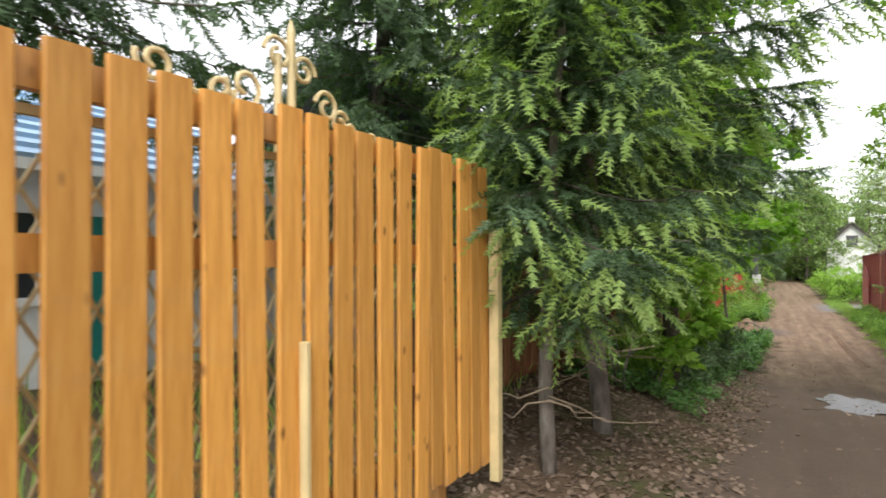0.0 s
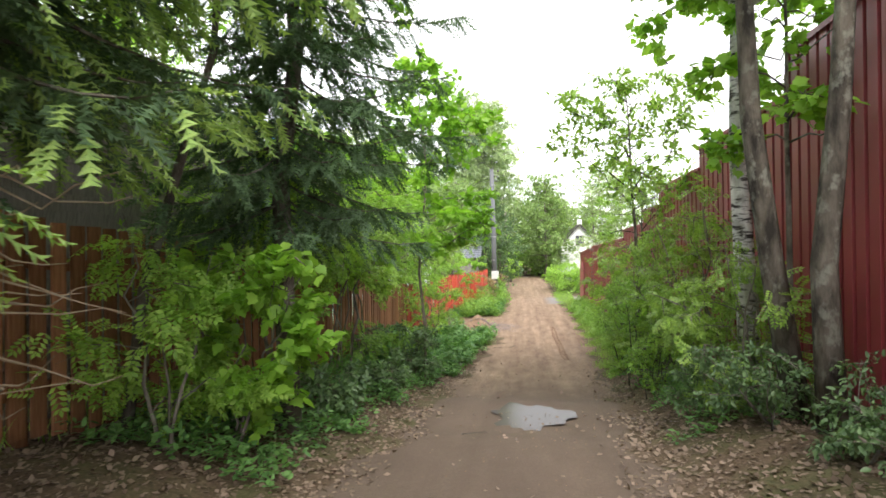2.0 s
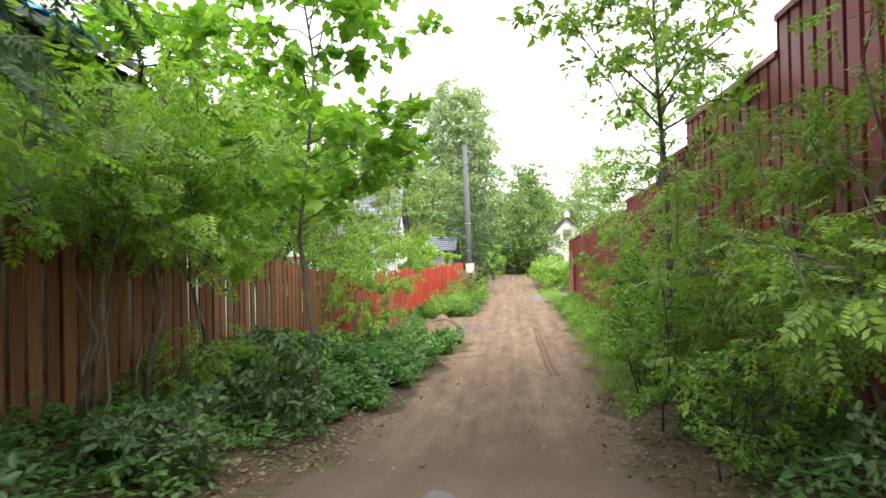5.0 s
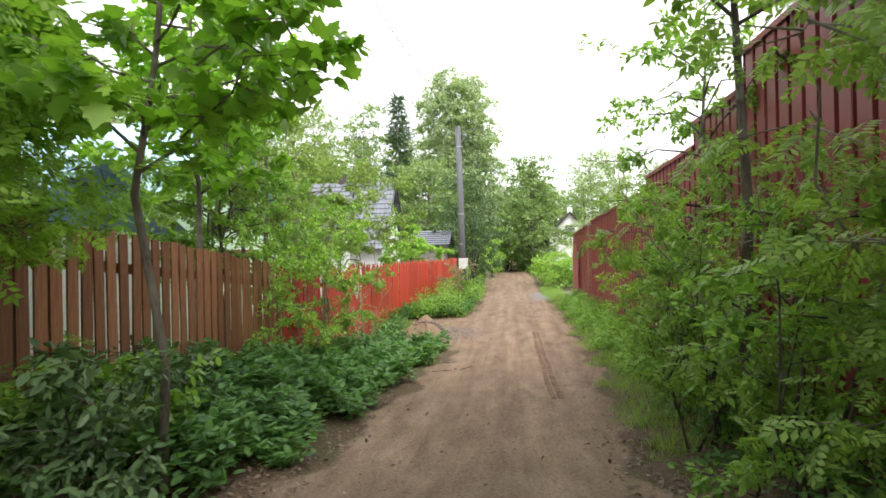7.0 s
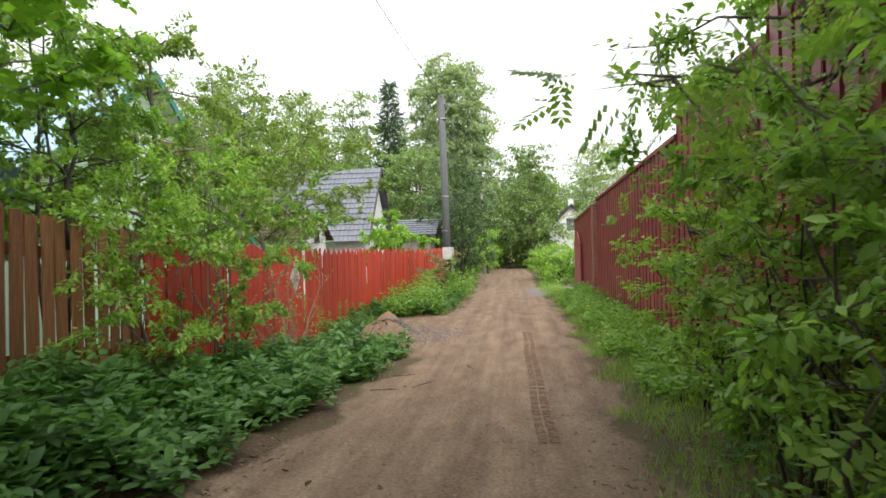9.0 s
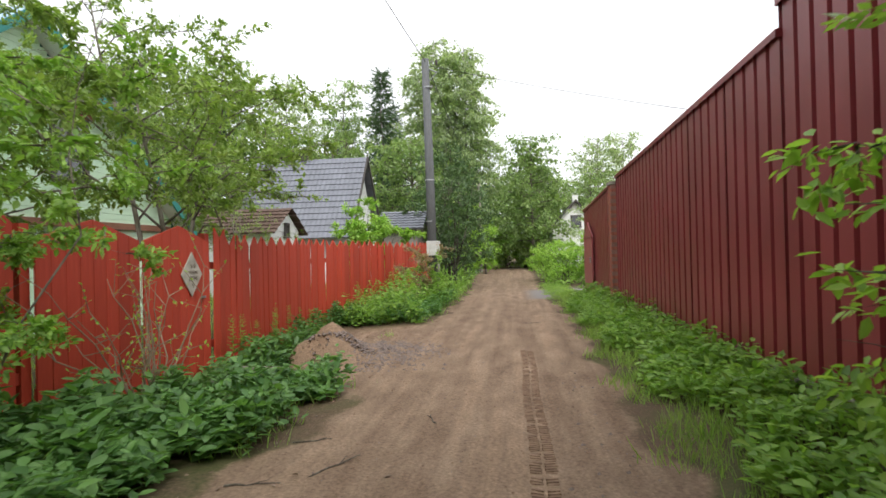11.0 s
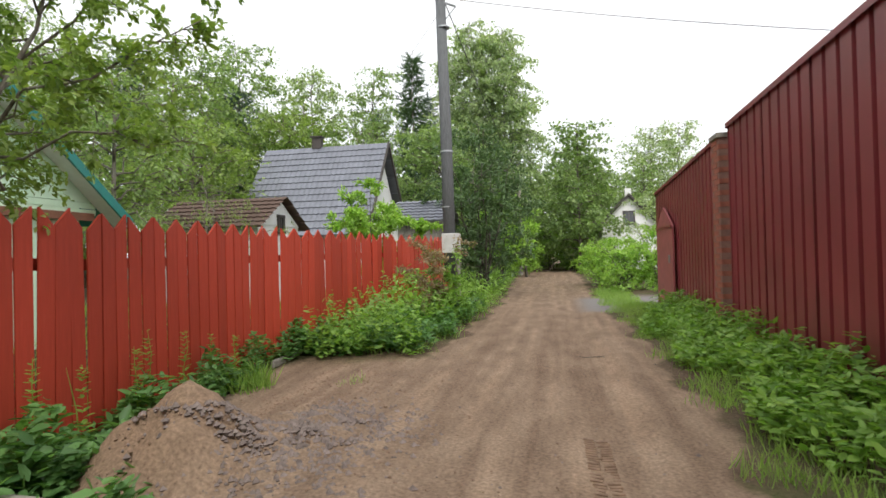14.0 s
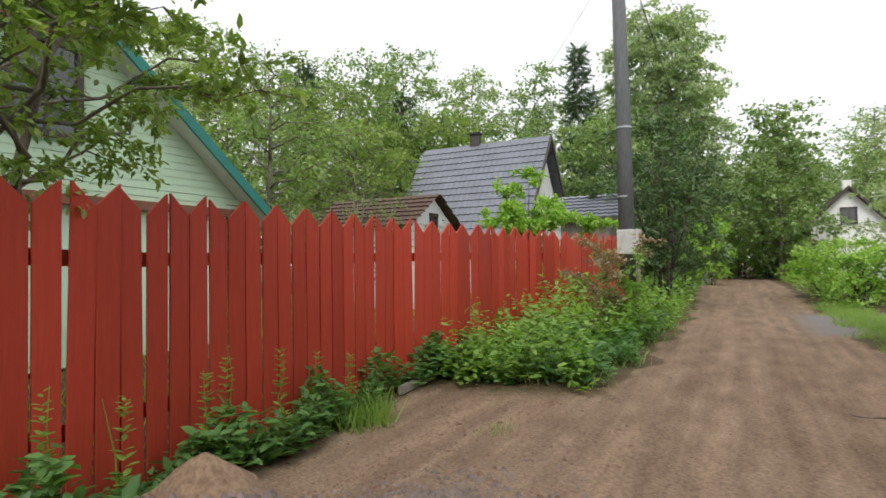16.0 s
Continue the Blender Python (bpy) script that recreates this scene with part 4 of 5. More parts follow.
def mint_house():
    ob = thing("house", "mint-green weatherboard house with teal-edged gable roof", "house")
    x, yc, half, ze, zp = -7.0, 24.4, 4.4, 2.55, 5.95
    g = Geo()
    n = 30
    for i in range(n):
        za, zb = 2.3 + (zp - 2.3) * i / n, 2.3 + (zp - 2.3) * (i + 1) / n
        w = half * min(1, max(0.02, (zp - za) / (zp - ze)))
        g.box((x + 0.012, yc, (za + zb) / 2), (0.03, 2 * w, zb - za - 0.012), Matrix.Rotation(radians(7), 3, 'Y'))
    part("gable_siding", g, MINT, ob, "mint-green horizontal siding")
    part("wall", Geo().box((x - 4.0, yc, 1.2), (7.9, 8.2, 2.5)), MINT, ob)
    tri = Geo().add([(x - 0.02, yc - half, ze), (x - 0.02, yc + half, ze), (x - 0.02, yc, zp), (x - 7.9, yc - half, ze), (x - 7.9, yc + half, ze), (x - 7.9, yc, zp)],
                    [(0, 1, 2), (5, 4, 3), (0, 2, 5, 3), (1, 4, 5, 2), (0, 3, 4, 1)])
    part("attic", tri, MINT, ob)
    part("belt_trim", Geo().box((x + 0.04, yc, 2.27), (0.1, 8.6, 0.14)), BROWNTRIM, ob, "brown trim board")
    for s in (-1, 1):
        e, r = Vector((0, yc + s * (half + 0.45), ze - 0.40)), Vector((0, yc, zp + 0.12))
        d = r - e
        gg = Geo()
        gg.add([(xx, p.y, p.z + dz) for xx in (x - 8.2, x + 0.45) for p in (e, r) for dz in (0, 0.07)], [(0, 1, 3, 2), (4, 6, 7, 5), (0, 4, 5, 1), (2, 3, 7, 6), (0, 2, 6, 4), (1, 5, 7, 3)])
        part("roof_slope", gg, BLUETILE if s < 0 else TEAL, ob)
        ff = Geo()
        ff.add([(xx, p.y, p.z + dz) for xx in (x + 0.43, x + 0.475) for p in (e, r) for dz in (-0.12, 0.09)], [(0, 1, 3, 2), (4, 6, 7, 5), (0, 4, 5, 1), (2, 3, 7, 6), (0, 2, 6, 4), (1, 5, 7, 3)])
        part("verge_board", ff, TEAL, ob, "teal metal verge trim")
        sf = Geo()
        sf.add([(xx, p.y, p.z - 0.03 + dz) for xx in (x + 0.03, x + 0.43) for p in (e, r) for dz in (-0.02, 0.0)], [(0, 1, 3, 2), (4, 6, 7, 5), (0, 4, 5, 1), (2, 3, 7, 6), (0, 2, 6, 4), (1, 5, 7, 3)])
        part("soffit", sf, WHITE, ob)
    part("window_header", Geo().box((x + 0.07, 25.48, 4.55), (0.08, 1.3, 0.22)), BROWNTRIM, ob)
    window(ob, x + 0.06, 25.48, 3.75, 0.85, 1.25, 'x', DARKTRIM)


mint_house()


def blue_roof_outbuilding():
    ob = thing("outbuilding", "pale outbuilding with blue metal-tile roof behind the fence", "outbuilding")
    part("wall", Geo().box((-7.2, 17.6, 1.3), (3.0, 3.4, 2.7)), WHITE, ob)
    roof_slope("roof", tiled_slope(15.6, 18.0, 2.65, 3.9, -9.0, -5.4, 9, 1), BLUETILE, ob)
    roof_slope("roof_back", tiled_slope(20.2, 18.0, 2.65, 3.9, -9.0, -5.4, 4), BLUETILE, ob)


blue_roof_outbuilding()


def grey_house():
    ob = thing("house", "old grey weatherboard house close behind the brown fence", "house")
    part("wall_core", Geo().box((-5.6, 9.9, 2.6), (4.2, 8.2, 4.0)), GREYWOOD, ob)
    sid = Geo()
    for i in range(24):
        sid.box((-3.47, 9.9, 1.0 + i * 0.155), (0.035, 8.24, 0.148), Matrix.Rotation(radians(6), 3, 'Y'))
    for i in range(24):
        sid.box((-5.6, 14.03, 1.0 + i * 0.155), (4.2, 0.035, 0.148), Matrix.Rotation(radians(-6), 3, 'X'))
    part("siding", sid, GREYWOOD, ob, "weathered grey horizontal boards")
    part("corner_board", Geo().box((-3.45, 14.05, 2.7), (0.1, 0.1, 4.0)), GREYWOOD, ob)
    rf = Geo()
    rf.add([(x, y, z + dz) for y in (5.6, 14.4) for x, z in ((-3.1, 4.62), (-5.6, 6.1), (-8.1, 4.62)) for dz in (0, 0.08)],
           [(0, 2, 3, 1), (2, 4, 5, 3), (6, 7, 9, 8), (8, 9, 11, 10), (0, 6, 8, 2), (2, 8, 10, 4), (1, 3, 9, 7), (3, 5, 11, 9), (0, 1, 7, 6), (4, 10, 11, 5)])
    part("roof", rf, GREYTILE, ob)
    part("gable", Geo().add([(-3.5, 14.0, 4.6), (-7.7, 14.0, 4.6), (-5.6, 14.0, 6.05), (-3.5, 13.9, 4.6), (-7.7, 13.9, 4.6), (-5.6, 13.9, 6.05)], [(0, 1, 2), (5, 4, 3), (0, 3, 4, 1), (1, 4, 5, 2), (2, 5, 3, 0)]), GREYWOOD, ob)
    ch = part("flue", Geo().tube([(-3.2, 14.2, 4.6), (-3.2, 14.2, 5.75)], [0.07] * 2, 10), STEEL, ob, "thin steel stove flue")
    part("rain_cap", Geo().tube([(-3.2, 14.2, 5.82), (-3.2, 14.2, 5.88), (-3.2, 14.2, 5.92)], [0.17, 0.17, 0.03], 12), STEEL, ch)


grey_house()
tarp = Geo()
for i in range(8):
    for j in range(5):
        tarp.v.append((-3.15 - j * 0.17 + 0.03 * math.sin(i * 2), 11.4 + i * 0.14, 4.76 + j * 0.1 + 0.03 * math.sin(i * 1.7 + j)))
tarp.n = 40
tarp.f = [[i * 5 + j, i * 5 + j + 1, i * 5 + j + 6, i * 5 + j + 5] for i in range(7) for j in range(4)]
tb = part("tarpaulin", tarp, TARP)
sol = tb.modifiers.new("thick", 'SOLIDIFY')
sol.thickness = 0.01
tagged(tb, "crumpled bright blue tarpaulin on the roof edge", "tarpaulin")


def blue_house_first_yard():
    """House with a blue tiled roof seen between the boards of the first fence."""
    ob = thing("house", "house with blue metal-tile roof behind the first fence", "house")
    part("wall", Geo().box((-9.0, 1.4, 2.9), (3.6, 8.0, 2.6)), WHITE, ob)
    g = Geo()
    for i in range(9):
        a, b = i / 9, (i + 1) / 9
        g.add([(-6.8 - 2.2 * a + 0.02, -2.8, 4.1 + 1.3 * a + 0.05), (-6.8 - 2.2 * a + 0.02, 5.5, 4.1 + 1.3 * a + 0.05), (-6.8 - 2.2 * b, 5.5, 4.1 + 1.3 * b), (-6.8 - 2.2 * b, -2.8, 4.1 + 1.3 * b), (-6.8 - 2.2 * a, -2.8, 4.1 + 1.3 * a - 0.04), (-6.8 - 2.2 * a, 5.5, 4.1 + 1.3 * a - 0.04)],
              [(0, 1, 2, 3), (4, 5, 1, 0)])
    part("roof", g, BLUETILE, ob)
    part("fascia", Geo().box((-6.82, 1.35, 4.04), (0.06, 8.3, 0.12)), WHITE, ob)
    for y in (2.0, 4.6):
        window(ob, -7.17, y, 3.1, 1.0, 1.0, 'x')
    part("door", Geo().box((-7.17, 3.3, 2.6), (0.05, 0.8, 1.9)), TEAL, ob, "dark green door")


blue_house_first_yard()


def tile_house():
    ob = thing("house", "house with steep grey metal-tile roof and white gable", "house")
    part("wall", Geo().box((-9.2, 45.2, 1.4), (5.6, 5.6, 2.9)), WHITE, ob)
    roof_slope("roof_front", tiled_slope(41.6, 45.0, 2.35, 6.8, -12.3, -6.0, 14, 1), GREYTILE, ob)
    roof_slope("roof_back", tiled_slope(48.4, 45.0, 2.35, 6.8, -12.3, -6.0, 6), GREYTILE, ob)
    part("gable", Geo().add([(x, y, z) for x in (-6.45, -6.35) for y, z in ((42.4, 2.85), (47.6, 2.85), (45, 6.3))], [(0, 1, 2), (5, 4, 3), (0, 3, 4, 1), (1, 4, 5, 2), (2, 5, 3, 0)]), WHITE, ob)
    for y1 in (41.6, 48.4):
        v = Geo()
        v.add([(x, y, z + dz) for x in (-6.02, -5.95) for y, z in ((y1, 2.35), (45, 6.85)) for dz in (-0.22, 0.02)], [(0, 1, 3, 2), (4, 6, 7, 5), (0, 4, 5, 1), (2, 3, 7, 6), (0, 2, 6, 4), (1, 5, 7, 3)])
        part("verge_board", v, DARKTRIM, ob)
    part("chimney", Geo().box((-9.6, 45, 7.0), (0.45, 0.3, 0.55)).box((-9.6, 45, 7.3), (0.6, 0.45, 0.06)), DARKTRIM, ob)


tile_house()


def low_shed(name, label, x0, x1, y0, y1, zw, zr, wall, roof):
    ob = thing(name, label, "shed")
    part("wall", Geo().box(((x0 + x1) / 2, (y0 + y1) / 2, zw / 2), (x1 - x0, y1 - y0, zw)), wall, ob)
    ym = (y0 + y1) / 2
    roof_slope("roof_front", tiled_slope(y0 - 0.3, ym, zw - 0.1, zr, x0 - 0.3, x1 + 0.3, 7, 1), roof, ob)
    roof_slope("roof_back", tiled_slope(y1 + 0.3, ym, zw - 0.1, zr, x0 - 0.3, x1 + 0.3, 4), roof, ob)
    for x in (x0, x1):
        part("gable", Geo().add([(xx, y, z) for xx in (x - 0.04, x + 0.04) for y, z in ((y0, zw), (y1, zw), (ym, zr - 0.08))], [(0, 1, 2), (5, 4, 3), (0, 3, 4, 1), (1, 4, 5, 2), (2, 5, 3, 0)]), wall, ob)
    return ob


BROWNROOF = plain_mat("brown_felt_roof", (0.11, 0.075, 0.06), 0.85, 0.15, 0.2)
sh = low_shed("shed", "low white-walled shed with brown felt roof", -10.2, -6.9, 34.6, 37.2, 2.45, 3.35, WHITE, BROWNROOF)
window(sh, -6.85, 35.9, 2.5, 0.35, 0.5, 'x', DARKTRIM)
sh = low_shed("shed", "small weathered grey shed with blue-grey tile roof", -3.2, -1.9, 36.6, 38.6, 2.55, 3.2, GREYWOOD, GREYTILE)


def white_house():
    ob = thing("house", "distant white house with green-edged gable roof", "house")
    x, y = 6.9, 62.0
    part("wall", Geo().box((x, y + 3.5, 1.6), (3.8, 7, 3.4)), WHITE, ob)
    part("gable", Geo().add([(xx, yy, z) for yy in (y, y + 0.1) for xx, z in ((x - 1.9, 3.3), (x + 1.9, 3.3), (x, 5.35))], [(0, 1, 2), (5, 4, 3), (0, 3, 4, 1), (1, 4, 5, 2), (2, 5, 3, 0)]), WHITE, ob)
    for s in (-1, 1):
        g = Geo()
        g.add([(px, yy, pz + dz) for yy in (y - 0.4, y + 7.2) for px, pz in ((x + s * 2.35, 2.95), (x, 5.5)) for dz in (-0.1, 0.08)], [(0, 1, 3, 2), (4, 6, 7, 5), (0, 4, 5, 1), (2, 3, 7, 6), (0, 2, 6, 4), (1, 5, 7, 3)])
        part("roof_slope", g, DARKTRIM, ob)
    part("chimney", Geo().box((x + 0.1, y + 1.2, 5.6), (0.45, 0.45, 0.9)), WHITE, ob)
    window(ob, x, y - 0.02, 3.8, 0.75, 0.95, '-y', DARKTRIM)


white_house()


# ---- trees and shrubs beside the lane ----
spruce("spruce_tree", "young spruce with drooping boughs and bright new shoots", (-1.64, 3.2), 5.0, 1.05, 21, 1.4, 1.0, True, 0.14, 0.06)
spruce("spruce_tree", "spruce with grey trunk, bare lower twigs and drooping boughs", (-1.56, 4.43), 9.5, 2.0, 22, 2.55, 1.0, True, 0.16, 0.09)
spruce("spruce_tree", "tall dark spruce with long drooping boughs", (-1.4, 7.55), 10.0, 1.95, 23, 2.3, 1.0, False, 0.16, 0.11, bark=BARK_DARK)
spruce("spruce_tree", "dark spruce behind the first board fence", (-4.2, 4.6), 9.0, 2.4, 24, 2.0, 0.8, False, 0.2, 0.13, bark=BARK_DARK)
spruce("spruce_tree", "dark spruce overhanging the first yard", (-4.6, 0.8), 9.0, 2.2, 25, 3.0, 0.7, False, 0.2, 0.12, bark=BARK_DARK)


def dry_twigs(base, n, seed, z0, z1):
    rng = np.random.default_rng(seed)
    g = Geo()
    bx, by = base
    bz = gz(bx, by)
    for k in range(n):
        z = rng.uniform(z0, z1)
        a = rng.uniform(0, 6.28)
        L = rng.uniform(0.25, 0.9)
        p = bent((bx, by, bz + z), (bx + math.cos(a) * L, by + math.sin(a) * L, bz + z - rng.uniform(-0.05, 0.3)), rng, 5, 0.05, 0.1)
        g.tube(p, [0.008, 0.007, 0.005, 0.004, 0.002], 4)
    return tagged(part("bare_twigs", g, TWIG), "bare dry lower twigs on the spruce trunk", "branches", kind="stuff")


dry_twigs((-1.56, 4.43), 40, 31, 0.4, 2.0)
dry_twigs((-1.64, 3.2), 9, 32, 0.3, 1.6)

broadleaf("maple_sapling", "bright green young maple in front of the brown fence", (-1.5, 6.7), 1.9, 0.5, MAPLE, 0.11, 1700, BARK_GREY, L_MAPLE, 41, 0.02, 16, 0.15, 0.3, 0.25, 3, 0.3, "shrub")
broadleaf("rowan_sapling", "bright green rowan sapling on the bank", (-1.75, 6.2), 2.1, 0.55, ROWAN, 0.2, 560, BARK_GREY, L_YELLOW, 42, 0.02, 12, 0.2, 0.3, 0.3, 3, 0.25, "shrub")
broadleaf("maple_tree", "slender maple with pale fresh leaves beside the lane", (-0.97, 12.6), 6.0, 1.4, MAPLE, 0.13, 4200, BARK_GREY, L_MAPLE, 43, 0.036, 40, 0.36, 0.35, 0.15)
broadleaf("maple_tree", "maple with large leaves leaning over the brown fence", (-2.9, 12.6), 4.4, 1.2, MAPLE, 0.14, 1600, BARK_DARK, L_MAPLE, 44, 0.06, 30, 0.5, 0.4, 0.15)
broadleaf("maple_tree", "maple reaching over the lane among the spruces", (-2.3, 6.4), 6.4, 1.7, MAPLE, 0.12, 3800, BARK_DARK, L_MAPLE, 56, 0.05, 26, 0.55, 0.4, 0.2, lean=(1.3, 0))
broadleaf("maple_tree", "slim maple behind the brown fence", (-2.95, 16.4), 5.2, 1.5, MAPLE, 0.13, 3400, BARK_GREY, L_MAPLE, 45, 0.055, 26, 0.5, 0.4, 0.15)
broadleaf("birch_tree", "young multi-stemmed tree behind the fence", (-3.6, 18.2), 5.5, 1.6, LEAF, 0.08, 15000, BARK_DARK, L_BUSH, 46, 0.05, 40, 0.3, 0.5, 0.25, 4, 0.5)
for i, (x, y, h) in enumerate([(-2.05, 9.5, 3.5), (-2.1, 11.2, 3.4), (-2.1, 8.5, 3.2), (-2.15, 12.4, 3.2)]):
    broadleaf("rowan_tree", "slim rowan with pale feathery leaves along the fence", (x, y), h, 1.15, ROWAN, 0.22, 800, BARK_GREY, L_YELLOW, 47 + i, 0.03, 24, 0.6, 0.4, 0.25, 2, 0.3, group="rowans along the fence")
for i, (x, y, h, r, n) in enumerate([(-2.0, 9.3, 2.5, 0.6, 240), (-2.0, 10.7, 2.7, 0.7, 300), (-1.9, 12.0, 0.8, 0.4, 110), (-2.0, 13.0, 0.8, 0.4, 110)]):
    broadleaf("rowan_shrub", "feathery rowan shrub in front of the brown fence", (x, y), h, r, ROWAN, 0.24, n, BARK_GREY, L_ROWAN if i % 2 else L_BUSH, 50 + i, 0.02, 16, 0.62 if h > 2 else 0.2, 0.35, 0.25, 4, 0.3, "shrub", group="shrubs by the brown fence")
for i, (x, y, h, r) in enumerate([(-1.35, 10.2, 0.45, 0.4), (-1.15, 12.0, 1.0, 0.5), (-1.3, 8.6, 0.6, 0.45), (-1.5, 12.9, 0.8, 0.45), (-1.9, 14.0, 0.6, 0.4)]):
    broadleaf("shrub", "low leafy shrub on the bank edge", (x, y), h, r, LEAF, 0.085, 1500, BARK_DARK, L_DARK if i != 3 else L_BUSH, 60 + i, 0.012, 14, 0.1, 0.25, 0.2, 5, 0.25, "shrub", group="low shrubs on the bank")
broadleaf("willow_shrub", "wispy sapling clump against the red fence", (-1.75, 18.6), 3.3, 1.0, LEAF, 0.065, 8500, BARK_GREY, L_BUSH, 66, 0.014, 40, 0.2, 0.35, 0.15, 7, 0.4, "shrub")
broadleaf("willow_shrub", "wispy bright sapling clump before the fence", (-1.7, 17.1), 2.7, 0.8, LEAF, 0.065, 5500, BARK_GREY, L_YELLOW, 67, 0.012, 36, 0.2, 0.35, 0.15, 6, 0.35, "shrub")

# right-hand side
for nm, lab, x, y, h, r, bk, ln, sd in (("birch_tree", "leaning birch with white bark by the steel fence", 3.5, 9.3, 9.0, 0.13, BARK_BIRCH, (-0.45, -0.3), 71), ("birch_tree", "dark-barked old birch trunk by the steel fence", 3.5, 8.2, 9.0, 0.125, BARK_DARK, (-1.1, -0.25), 72),
                                        ("birch_tree", "dark mossy trunk close to the steel fence", 3.42, 7.45, 9.0, 0.12, BARK_DARK, (0.3, 0.1), 73)):
    broadleaf(nm, lab, (x, y), h, 2.4, MAPLE, 0.12, 4200, bk, L_MAPLE, sd, r, 30, 0.5, 0.45, 0.3, lean=ln)
broadleaf("maple_tree", "thin maple stem beside the dark trunks", (3.6, 8.6), 6.0, 1.3, MAPLE, 0.13, 1800, BARK_DARK, L_MAPLE, 74, 0.04, 20, 0.45, 0.4, 0.2)
broadleaf("rowan_tree", "forked elder tree with open airy crown", (3.1, 13.3), 5.4, 1.7, LEAF, 0.12, 3600, BARK_DARK, L_ROWAN, 75, 0.05, 22, 0.55, 0.4, 0.0, lean=(-0.3, -0.2))
for i, (x, y, h, r, n) in enumerate([(3.35, 10.3, 3.0, 0.95, 620), (3.35, 11.6, 2.8, 0.9, 600), (3.25, 13.0, 2.3, 0.6, 360), (3.55, 14.2, 2.7, 0.75, 360), (3.6, 15.6, 2.9, 0.8, 380), (3.35, 9.0, 1.9, 0.8, 460)]):
    broadleaf("rowan_shrub", "feathery rowan shrub hiding the foot of the steel fence", (x, y), h, r * 0.9, ROWAN, 0.17, int(n * 1.5), BARK_GREY, L_ROWAN, 80 + i, 0.025, 20, 0.2, 0.4, 0.3, 5, 0.4, "shrub", group="rowan shrubs by the steel fence")
for i, (x, y, h, r, n) in enumerate([(2.85, 12.4, 2.0, 0.6, 3600), (3.3, 16.3, 2.2, 0.7, 3800), (3.45, 17.2, 2.0, 0.6, 3000), (3.1, 15.1, 2.3, 0.65, 4000), (3.0, 14.0, 2.1, 0.6, 3800), (2.8, 10.7, 1.1, 0.4, 1800)]):
    broadleaf("shrub", "fine-leaved shrub at the foot of the steel fence", (x, y), h, r, LEAF, 0.06, n, BARK_DARK, L_YELLOW if i in (1, 2) else L_BUSH, 90 + i, 0.014, 24, 0.15, 0.3, 0.2, 6, 0.3, "shrub", group="shrubs by the steel fence")
broadleaf("alder_tree", "leafy alder branch overhanging the steel fence", (3.75, 16.2), 4.6, 1.3, LEAF, 0.09, 4200, BARK_DARK, L_BUSH, 96, 0.05, 24, 0.35, 0.4, 0.15)

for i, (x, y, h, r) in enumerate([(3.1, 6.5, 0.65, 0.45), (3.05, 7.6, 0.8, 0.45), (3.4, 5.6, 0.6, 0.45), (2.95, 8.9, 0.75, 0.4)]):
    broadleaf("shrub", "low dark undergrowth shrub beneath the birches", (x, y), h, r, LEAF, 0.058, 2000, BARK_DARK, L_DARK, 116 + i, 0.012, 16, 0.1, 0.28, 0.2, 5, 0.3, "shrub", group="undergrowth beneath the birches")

# behind the red fence
broadleaf("apple_tree", "spreading apple tree behind the red fence", (-3.3, 23.4), 5.8, 2.6, LEAF, 0.085, 20000, BARK_GREY, L_APPLE, 101, 0.07, 44, 0.40, 0.5, 0.05, 3, 0.8)
broadleaf("apple_tree", "old apple tree in the yard behind the red gate", (-3.8, 20.0), 5.4, 1.9, LEAF, 0.085, 20000, BARK_GREY, L_APPLE, 102, 0.08, 30, 0.3, 0.5, 0.2, 2, 0.6)
broadleaf("shrub", "dense bright green shrub behind the red fence", (-3.2, 33.6), 3.3, 1.5, LEAF, 0.12, 14000, BARK_DARK, L_YELLOW, 103, 0.04, 34, 0.15, 0.4, 0.1, 5, 0.6, "shrub")
broadleaf("cherry_tree", "bare-limbed thin tree in the yard", (-7.2, 33.0), 3.9, 2.2, LEAF, 0.07, 2500, BARK_GREY, L_APPLE, 104, 0.06, 30, 0.2, 0.5, 0.0, 3, 0.7)
broadleaf("lilac_shrub", "reddish-leaved thin shrub at the corner of the red fence", (-1.0, 30.2), 1.9, 0.55, LEAF, 0.075, 1800, TWIG, leaf_mat("reddish_leaves", (0.14, 0.10, 0.03), (0.30, 0.24, 0.07), 0.35), 105, 0.012, 16, 0.2, 0.3, 0.1, 5, 0.3, "shrub")
broadleaf("shrub", "dense dark shrub beside the utility pole", (-0.7, 38.5), 5.6, 1.7, LEAF, 0.15, 6500, BARK_DARK, L_DARK, 106, 0.06, 40, 0.08, 0.5, 0.15, 5, 0.6, "shrub")
broadleaf("shrub", "leafy shrub at the foot of the utility pole", (-0.42, 30.9), 1.5, 0.5, LEAF, 0.09, 2200, BARK_DARK, L_BUSH, 128, 0.012, 22, 0.1, 0.3, 0.15, 5, 0.3, "shrub")
broadleaf("shrub", "tall yellow-green shrub where the lane ends", (-0.1, 53), 4.6, 1.1, LEAF, 0.17, 3200, BARK_DARK, L_YELLOW, 129, 0.05, 30, 0.05, 0.5, 0.15, 4, 0.4, "shrub")
broadleaf("shrub", "bright yellow-green shrub at the lane's far bend", (-1.0, 47), 4.3, 1.2, LEAF, 0.17, 2800, BARK_DARK, L_YELLOW, 107, 0.05, 30, 0.05, 0.5, 0.15, 4, 0.5, "shrub")
